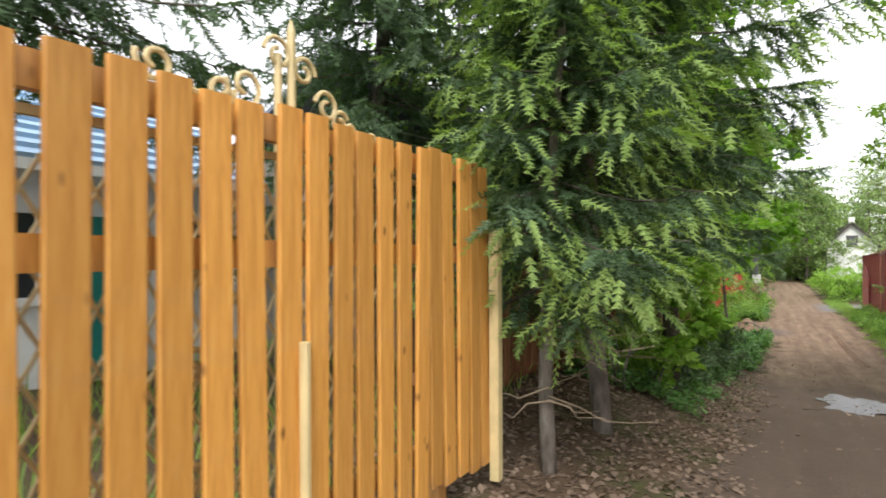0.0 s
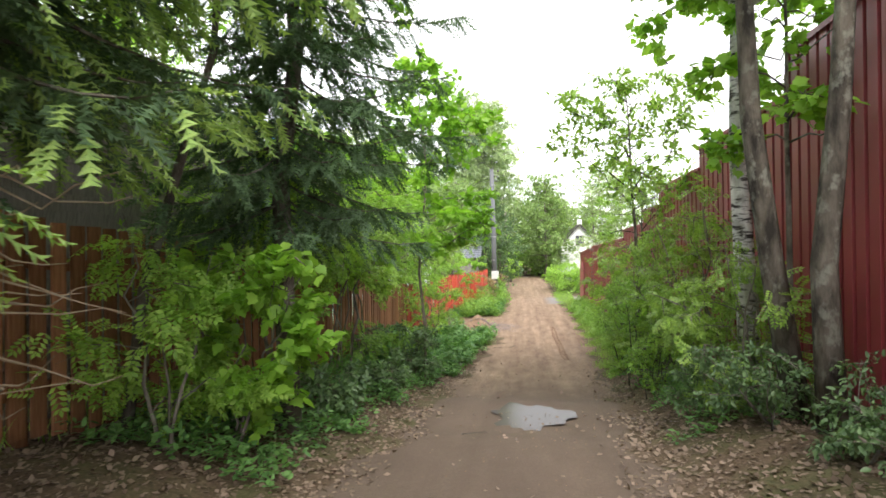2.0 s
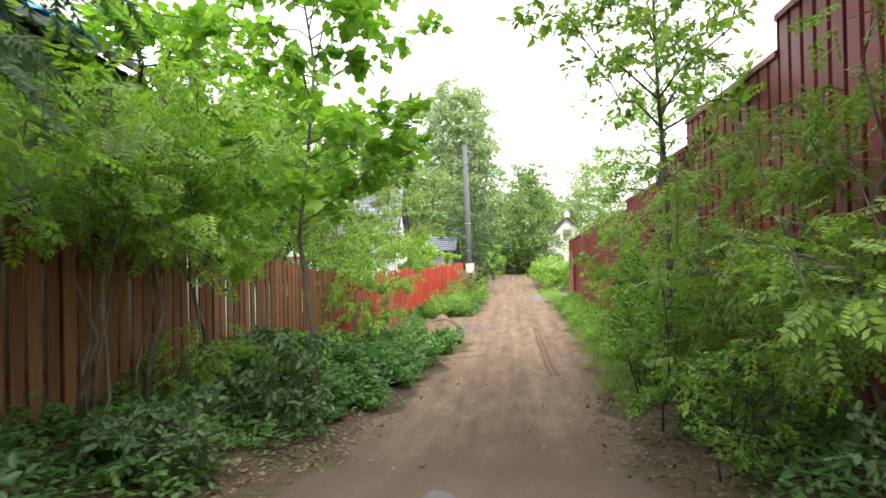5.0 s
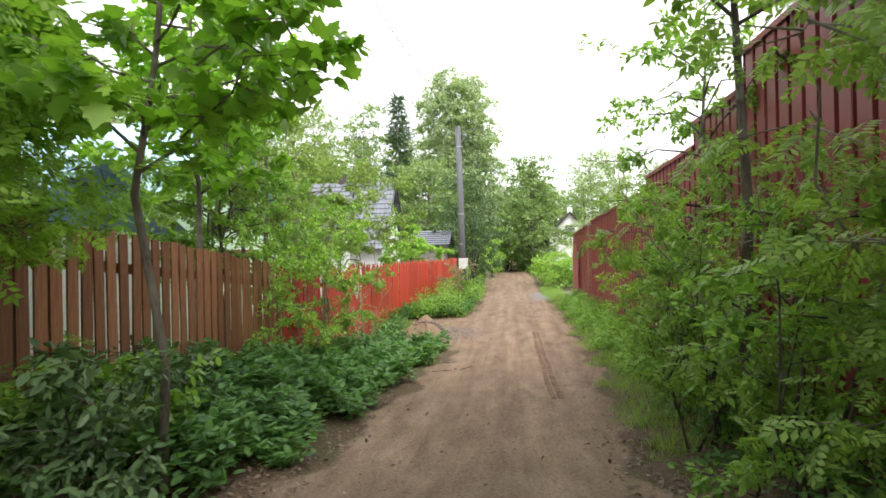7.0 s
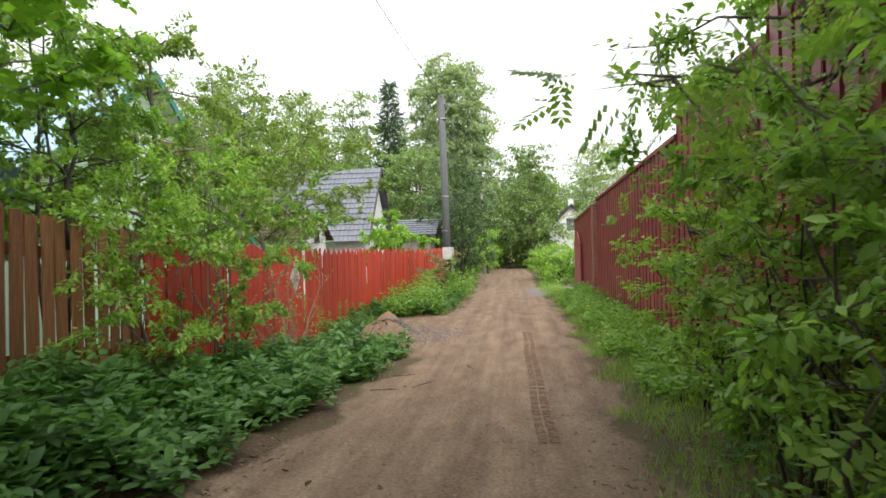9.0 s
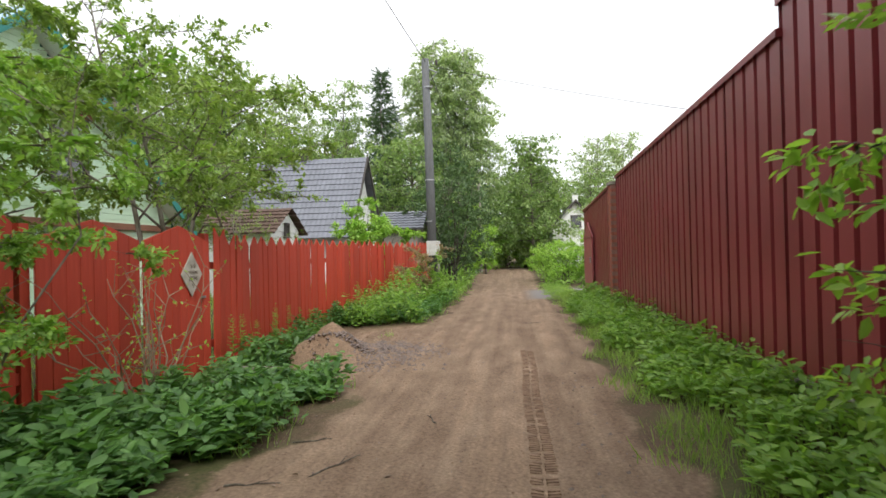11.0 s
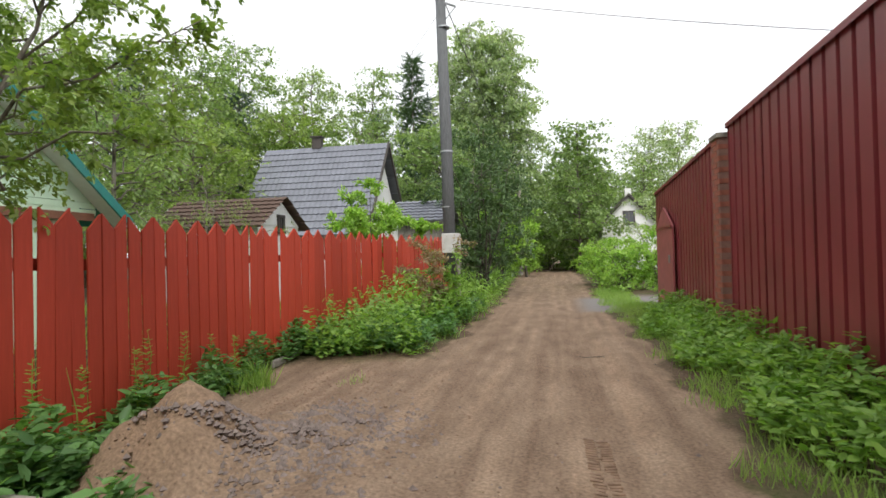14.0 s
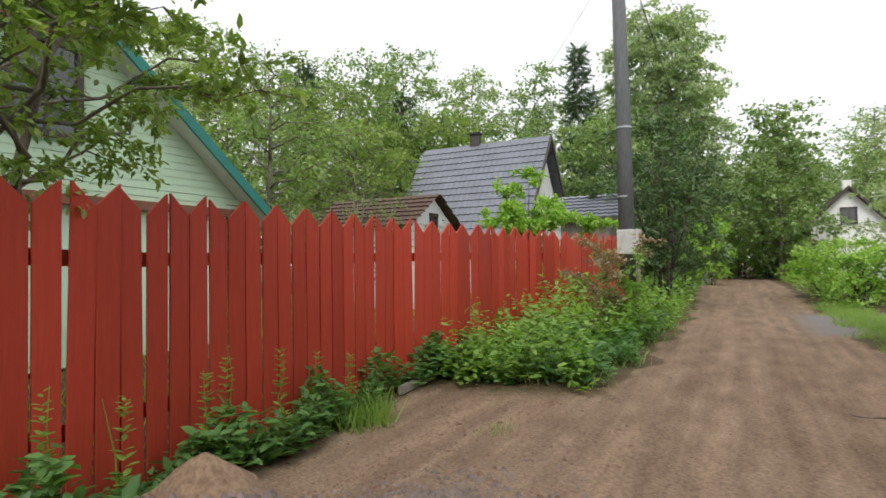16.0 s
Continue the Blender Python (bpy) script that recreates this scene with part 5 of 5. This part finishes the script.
for i, (x, y, h, r) in enumerate([(3.9, 40.5, 1.9, 1.3), (5.0, 40.0, 2.2, 1.4), (3.6, 43.5, 2.0, 1.2)]):
    broadleaf("shrub", "rounded bright green garden shrub by the lane", (x, y), h, r, LEAF, 0.12, 4200, BARK_DARK, L_YELLOW, 110 + i, 0.03, 30, 0.05, 0.4, 0.1, 7, 0.7, "shrub", group="garden shrubs")
broadleaf("apple_tree", "flowering garden tree before the white house", (6.6, 47.0), 4.0, 1.9, LEAF, 0.13, 3500, BARK_DARK, L_BIRCH, 114, 0.06, 26, 0.25, 0.5, 0.1)

# ---- distant trees ----
for i, (x, y, h, r) in enumerate([(-0.4, 64, 4.5, 1.6), (1.2, 67, 5.0, 2.0), (2.9, 65, 4.2, 1.6)]):
    broadleaf("shrub", "dark shrub closing the view at the lane's end", (x, y), h, r, QUADLEAF, 0.2, 5000, BARK_DARK, L_FAR if i == 1 else L_BUSH, 260 + i, 0.05, 40, 0.04, 0.6, 0.15, 5, 0.6, "shrub", group="shrubs at the lane's end")
for i, (x, h) in enumerate([(-5.0, 21.0), (-2.3, 20.3)]):
    broadleaf("birch_tree", "tall pale birch with hanging branches standing above the lane", (x, 66), h, 3.1, QUADLEAF, 0.26, 30000, BARK_BIRCH, L_BIRCH, 121 + i, 0.2, 110, 0.15, 1.5, 0.55, group="pair of tall birches", power=0.35)
broadleaf("alder_tree", "dense dark green alder behind the utility pole", (-1.5, 43.5), 8.5, 2.1, LEAF, 0.17, 9000, BARK_DARK, L_DARK, 127, 0.09, 50, 0.1, 0.6, 0.15, 2, 0.6)
for i, (x, y, h, r, n, mt) in enumerate([(-13.5, 66, 17, 3.4, 5000, L_FAR), (-17.5, 62, 16, 3.2, 5000, L_BIRCH), (-8.5, 72, 14, 3.2, 4000, L_FAR), (-22, 58, 15, 3.4, 5000, L_FAR), (-27, 54, 14, 3.4, 4500, L_APPLE),
                                          (-19, 47, 11, 2.8, 4500, L_APPLE), (-24, 46, 12, 3.0, 4500, L_FAR), (-15, 52, 10, 2.6, 4000, L_APPLE), (-30, 44, 14, 3.4, 4500, L_BIRCH), (-35, 40, 14, 3.5, 4000, L_FAR), (-13.5, 41, 7, 2.4, 3500, L_APPLE),
                                          (-18, 38, 8, 2.6, 3500, L_APPLE), (-22, 34, 9, 2.8, 3500, L_FAR), (-27, 30, 13, 3.2, 4000, L_FAR), (-16, 57, 12, 3.0, 4500, L_APPLE), (-20, 51, 12, 3.0, 4500, L_FAR), (-23, 41, 11, 3.0, 4500, L_BIRCH), (-28, 38, 12, 3.2, 4500, L_APPLE), (-12, 57, 10, 2.6, 4000, L_FAR),
                                          (-5.2, 54, 9.5, 2.6, 4500, L_FAR), (-2.5, 58, 7.0, 2.2, 3500, L_DARK), (0.2, 78, 10, 2.8, 4000, L_FAR), (3.4, 74, 11, 2.8, 4500, L_FAR), (3.3, 61, 10.8, 2.0, 4500, L_FAR), (4.8, 68, 8.5, 2.4, 3500, L_FAR),
                                          (11.5, 80, 14, 3.2, 4500, L_BIRCH), (15, 84, 15, 3.4, 4500, L_BIRCH), (9.5, 72, 9.0, 2.8, 3500, L_FAR), (19, 76, 12, 3.4, 4000, L_FAR), (-1.5, 88, 10, 3.4, 3500, L_FAR), (6.5, 90, 11, 3.6, 3500, L_FAR), (24, 70, 13, 3.5, 3500, L_FAR)]):
    h = h * (1.2 if x < -19 else 1.05 if x < -7 else 1.0)
    broadleaf("far_tree", "leafy deciduous tree in the wooded distance", (x, y), h, r * 1.3, QUADLEAF, 0.27 if y > 50 else 0.21, 2 * n, BARK_GREY, mt, 130 + i, 0.14, 60, 0.12, 1.2, 0.3, 1, 0, group="distant trees", power=0.4)
spruce("spruce_tree", "tall narrow dark spruce in the distance", (-9.6, 64), 18.5, 2.0, 171, 3.0, 0.9, False, 0.7, 0.2, True)
for i, (x, y, h) in enumerate([(-11.5, 78, 19), (-15.6, 72, 16), (-20.5, 56, 14), (-24.5, 50, 15), (5.6, 82, 11), (-26, 62, 17)]):
    spruce("pine_tree", "tall conifer in the distant wood", (x, y), h, 2.2, 172 + i, h * 0.35, 0.7, False, 0.75, 0.18, True, L_PINE)
for i, (x, y, h, r) in enumerate([(-5.2, 8.4, 7.5, 2.4), (-8, 14, 9, 2.8), (-11, 19, 10, 3.0), (6.5, 6, 9, 2.6), (7.0, 20, 4.5, 1.6), (-9, 31.5, 6, 2.0), (-6.3, -2.5, 8, 2.5)]):
    broadleaf("garden_tree", "leafy tree in the yards behind the fences", (x, y), h, r, LEAF, 0.13, 4500, BARK_GREY, L_MAPLE if i < 4 else L_FAR, 190 + i, 0.1, 36, 0.25, 0.6, 0.2, group="yard trees")


# ---- low growth, grass and litter ----
def band(a0, a1, side):
    """Between a0 and a1 metres beyond the lane's edge."""
    def test(X, Y, rng):
        d = (left_edge(Y) - X) if side < 0 else (X - right_edge(Y))
        d = d + 0.15 * np.sin(Y * 3.3) + 0.1 * np.sin(Y * 7.9)
        return (d > a0) & (d < a1) & (rng.uniform(0, 1, len(X)) < ease(a0 - 0.05, a0 + 0.3, d))
    return test


def off_turn(t):
    return lambda X, Y, rng: t(X, Y, rng) & ~((Y > 21.6 + 1.2 * (X < -1.25)) & (Y < 27.3) & (X > -2.05 + 0.2 * np.sin(Y * 3)))


cover("nettles", "dense dark green nettles and weeds along the fence", "weeds", LEAF, 45000, (-2.35, 0.2, 12.5, 21.45, band(0.25, 2.4, -1)), 0.115, L_NETTLE, 201, (0.1, 0.5))
cover("weeds", "mixed weeds and seedlings on the bank", "weeds", LEAF, 13000, (-2.5, -0.4, 6.0, 12.8, band(0.4, 2.2, -1)), 0.075, L_NETTLE, 202, (0.03, 0.3))
cover("nettles", "nettles and weeds below the red fence", "weeds", LEAF, 30000, (-2.35, 0.0, 21.8, 34.0, off_turn(band(0.15, 2.5, -1))), 0.105, L_NETTLE, 203, (0.08, 0.45))
cover("nettles", "bright nettles along the foot of the steel fence", "weeds", LEAF, 26000, (2.6, 3.97, 16.5, 31.0, lambda X, Y, rng: (X > 3.2 + 0.15 * np.sin(Y * 2.3)))[:5], 0.095, L_BUSH, 204, (0.08, 0.36))
cover("weeds", "leafy weeds growing at the foot of the red fence", "weeds", LEAF, 4200, (-2.28, -1.7, 24.0, 28.0, lambda X, Y, rng: X < -1.98 + 0.22 * np.sin(Y * 2.1)), 0.10, L_NETTLE, 211, (0.05, 0.45))
cover("weeds", "tall weeds around the foot of the utility pole", "weeds", LEAF, 10000, (-1.9, 0.1, 27.0, 33.5, lambda X, Y, rng: (X < -0.35 + 0.25 * np.sin(Y * 1.7)) & (X > -2.35 + (Y - 27.0) * 0.17)), 0.1, L_BUSH, 212, (0.2, 1.0))
cover("weeds", "low weeds under the right-hand shrubs", "weeds", LEAF, 13000, (2.1, 3.97, 8.0, 17.0, band(0.5, 2.2, 1)), 0.075, L_NETTLE, 205, (0.04, 0.35))
cover("grass", "grass verge beside the lane", "grass", BLADE, 42000, (2.4, 3.9, 14.0, 40.0, band(0.05, 1.1, 1)), 0, L_GRASS, 206, (0.06, 0.20))
cover("grass", "grass tufts beside the lane", "grass", BLADE, 22000, (-2.3, 0.3, 19.0, 60.0, off_turn(band(0.1, 1.6, -1))), 0, L_GRASS, 207, (0.08, 0.28))
cover("weeds", "weeds along the far lane", "weeds", LEAF, 16000, (-4.5, 0.2, 33.0, 62.0, band(0.1, 3.2, -1)), 0.14, L_BUSH, 208, (0.1, 0.7))
cover("weeds", "weeds along the far lane", "weeds", LEAF, 9000, (2.6, 7.5, 38.0, 64.0, band(0.3, 3.5, 1)), 0.14, L_BUSH, 209, (0.1, 0.5))
cover("grass", "rough grass in the yards", "grass", BLADE, 40000, (-14, -2.5, 0.0, 40.0, lambda X, Y, rng: X < -2.6), 0, L_GRASS, 210, (0.1, 0.4))


def tuft(x, y, n, h, seed, r=0.3):
    cover("grass_tuft", "small bright grass tuft in the bare soil", "grass", BLADE, n, (x - r, x + r, y - r, y + r, lambda X, Y, rng: (X - x) ** 2 + (Y - y) ** 2 < r * r * rng.uniform(0.1, 1, len(X))), 0, L_GRASS, seed, (h * 0.5, h))


for i, (x, y, n, h, r) in enumerate([(-0.75, 28.2, 900, 0.22, 0.4), (-0.6, 25.6, 120, 0.15, 0.2), (-0.35, 27.4, 160, 0.1, 0.25), (-1.9, 25.6, 700, 0.45, 0.35), (3.5, 34.2, 700, 0.14, 0.5)]):
    tuft(x, y, n, h, 220 + i, r)


def litter_test(X, Y, rng):
    d = np.maximum(left_edge(Y) - X, X - right_edge(Y))
    keep = ease(-0.35, 0.25, d + 0.1 * np.sin(Y * 4)) * ease(19, 9, Y) + 0.012
    return rng.uniform(0, 1, len(X)) < keep


cover("leaf_litter", "brown dry fallen leaves scattered on the ground", "leaf litter", QUADLEAF, 60000, (-2.9, 3.95, 1.0, 19.0, litter_test), 0.06, L_LITTER, 230, (0.0, 0.012), 0.0)


# tall willowherb stalks in front of the red fence
def stalk(x, y, h, seed):
    rng = np.random.default_rng(seed)
    ob = thing("willowherb", "tall leafy weed stalk against the red fence", "weed", "weed stalks", at=(x, y, gz(x, y) - 0.02))
    part("stem", Geo().tube(bent((0, 0, 0), (rng.normal() * 0.05, rng.normal() * 0.05, h), rng, 5, 0, 0.03), [0.006, 0.006, 0.005, 0.004, 0.002], 4), L_GRASS, ob)
    n = int(h * 60)
    z = np.sort(rng.uniform(0.1 * h, h, n))
    a = np.arange(n) * 2.4
    P = np.stack([0 * a, 0 * a, z], 1)
    A = np.stack([np.cos(a), np.sin(a), 0.35 + 0 * a], 1)
    part("leaves", scatter_mesh("leaves", LEAF, P, A, np.array([0, 0, 1.0]) + 0 * A, 0.11 * (1.15 - z / h * 0.7)), L_BUSH, ob)


for i, (x, y, h) in enumerate([(-2.1, 22.7, 0.95), (-2.15, 23.1, 0.9), (-2.15, 23.55, 0.75), (-2.1, 24.1, 0.8), (-2.2, 24.35, 0.9), (-2.2, 24.9, 0.8), (-2.15, 25.3, 0.7), (-2.1, 25.7, 0.65), (-1.7, 27.6, 0.9), (-1.5, 28.2, 0.8), (-1.3, 29.2, 1.0)]):
    stalk(x, y, h, 240 + i)


def bare_shrub():
    ob = thing("bare_shrub", "pale half-bare shrub stems before the red gate", "shrub", at=(-1.75, 20.5, gz(-1.75, 20.5) - 0.03))
    rng = np.random.default_rng(250)
    P, A = [], []
    for k in range(22):
        g = Geo()
        e = np.array([rng.normal() * 0.3, rng.normal() * 0.45, rng.uniform(0.8, 1.6)])
        p = bent((rng.normal() * 0.05, rng.normal() * 0.08, 0), e, rng, 6, -0.05, 0.06)
        g.tube(p, np.linspace(0.011, 0.003, 6), 5)
        for j in range(4):
            q = p[rng.integers(2, 6)]
            w = unit_rand(rng, 1)[0] * 0.25 + np.array([0, 0, 0.15])
            g.tube([q, q + w], [0.005, 0.002], 4)
            P += [q + w * u for u in (0.6, 0.85, 1.0)]
            A += [unit_rand(rng, 1)[0] for _ in range(3)]
        part("stem", g, TWIG, ob)
    A = np.array(A)
    part("leaves", scatter_mesh("leaves", LEAF, np.array(P), A, np.array([0, 0, 1.0]) + 0.4 * A[:, ::-1], 0.05), L_YELLOW, ob)


bare_shrub()


# ---- small things on the ground ----
def slab(name, label, c, s, rz, mat, seed, cat):
    bm = bmesh.new()
    bmesh.ops.create_cube(bm, size=1)
    bmesh.ops.scale(bm, vec=s, verts=bm.verts)
    bmesh.ops.bevel(bm, geom=bm.edges[:], offset=0.012, segments=2, affect='EDGES')
    me = bpy.data.meshes.new(name)
    bm.to_mesh(me)
    bm.free()
    me.materials.append(mat)
    ob = new(name, me)
    ob.matrix_world = pose(*c, rz=rz)
    tagged(ob, label, cat)


def planter():
    ob = thing("planter_box", "low weathered concrete planter box beside the red gate", "planter")
    for c, d, rz in (((-1.49, 22.19, -0.10), (0.84, 0.06, 0.42), -3), ((-1.07, 21.74, -0.10), (0.06, 0.92, 0.40), 1), ((-1.93, 21.95, -0.10), (0.07, 0.10, 0.42), 0)):
        part("panel", Geo().box((0, 0, 0), d), CONCRETE, ob, bevel=0.008).matrix_local = pose(*c, rz=rz)


planter()
cover("nettles", "broad-leaved weeds spilling over the planter box", "weeds", LEAF, 2600, (-2.2, -0.9, 22.25, 23.2, lambda X, Y, rng: ((X + 1.75) / 0.55) ** 2 + ((Y - 22.75) / 0.5) ** 2 < 1), 0.12, L_NETTLE, 213, (0.15, 0.6))
cover("nettles", "broad-leaved weeds between the planter and the lane", "weeds", LEAF, 1500, (-1.15, -0.4, 21.5, 22.7, lambda X, Y, rng: ((X + 0.78) / 0.28) ** 2 + ((Y - 22.1) / 0.5) ** 2 < 1), 0.10, L_NETTLE, 214, (0.05, 0.3))
slab("plank", "old plank lying at the foot of the red fence", (-2.1, 27.0, gz(-2.1, 27.0) + 0.04), (0.05, 1.0, 0.1), 4, GREYWOOD, 3, "plank")
slab("flat_stone", "dark flat stone half buried at the verge", (-0.9, 29.0, gz(-0.9, 29.0) + 0.02), (0.35, 0.3, 0.06), 20, CONCRETE, 4, "stone")


def stones(name, label, n, box, size, seed, mat):
    rng = np.random.default_rng(seed)
    g = Geo()
    for k in range(n):
        x, y = rng.normal(box[0], box[2]), rng.normal(box[1], box[3])
        z = gz(x, y) + SPILL[2] * math.exp(-(((x - SPILL[0]) / 0.5) ** 2 + ((y - SPILL[1]) / 0.6) ** 2)) + HEAP[2] * math.exp(-(((x - HEAP[0]) / 0.52) ** 2 + ((y - HEAP[1]) / 0.48) ** 2) ** 1.4)
        s = size * rng.uniform(0.4, 1.5)
        r = [s * rng.uniform(0.6, 1.2) for _ in range(6)]
        g.add([(x + r[0], y, z), (x - r[1], y, z), (x, y + r[2], z), (x, y - r[3], z), (x, y, z + r[4] * 0.8), (x, y, z - r[5])],
              [(0, 2, 4), (2, 1, 4), (1, 3, 4), (3, 0, 4), (2, 0, 5), (1, 2, 5), (3, 1, 5), (0, 3, 5)])
    tagged(part(name, g, mat), label, "stones", kind="stuff")


STONE = plain_mat("grey_stone", (0.18, 0.145, 0.13), 0.85, 0.2, 0.4, 14)
stones("gravel", "grey gravel spilled on the soil heap", 2600, (SPILL[0] + 0.05, SPILL[1] - 0.1, 0.4, 0.5), 0.024, 301, STONE)
CLOD = plain_mat("dry_soil_clod", (0.20, 0.135, 0.095), 0.95, 0.1, 0.35, 12)
stones("soil_clods", "crumbly soil clods on the bare turning place", 2600, (-0.7, 24.3, 0.65, 1.5), 0.013, 304, CLOD)
stones("soil_clods", "small clods and grit along the sandy lane", 2600, (1.3, 17.0, 0.75, 6.0), 0.008, 305, CLOD)
tread = Geo()
rng_t = np.random.default_rng(306)
for k in range(150):
    y = 16.8 + k * 0.047
    for off in (-0.05, 0.05):
        x = 1.95 + off + 0.01 * math.sin(y * 2) + rng_t.normal() * 0.004
        tread.box((x, y, gz(x, y) + 0.002), (0.075, 0.02, 0.016), Matrix.Rotation(radians(14 if off > 0 else -14), 3, 'Z'))
tagged(part("tyre_print", tread, CLOD), "row of pressed soil ridges left by a tyre tread", "tyre track", kind="stuff")
stones("gravel", "small stones scattered along the lane", 260, (1.3, 20.0, 0.9, 8.0), 0.010, 302, STONE)
stones("gravel", "loose grey gravel at the lane edge", 500, (2.45, 14.0, 0.15, 4.0), 0.014, 303, STONE)


def fallen_twig(x, y, rz, L, seed):
    rng = np.random.default_rng(seed)
    ob = thing("fallen_twig", "thin dark fallen twig lying on the sandy lane", "twig", "twigs on the lane", at=(x, y, gz(x, y) + 0.008))
    ob.rotation_euler[2] = rz
    p = bent((-L / 2, 0, 0), (L / 2, 0, 0), rng, 6, 0, 0.08)
    p[:, 2] = 0.0
    part("stem", Geo().tube(p, np.linspace(0.008, 0.003, 6), 5), BARK_DARK, ob)
    q = p[3] + np.array([L * 0.25, L * 0.12, 0.004])
    part("side_twig", Geo().tube([p[3], q], [0.004, 0.002], 4), BARK_DARK, ob)


for i, (x, y, rz, L) in enumerate([(0.55, 19.1, 1.1, 0.5), (0.2, 19.6, 0.4, 0.3), (0.15, 18.7, 0.2, 0.35), (1.05, 20.3, 1.9, 0.25), (2.1, 27.3, 0.1, 0.6), (0.3, 8.6, 0.3, 0.3), (1.9, 5.4, 0.9, 0.35)]):
    fallen_twig(x, y, rz, L, 320 + i)
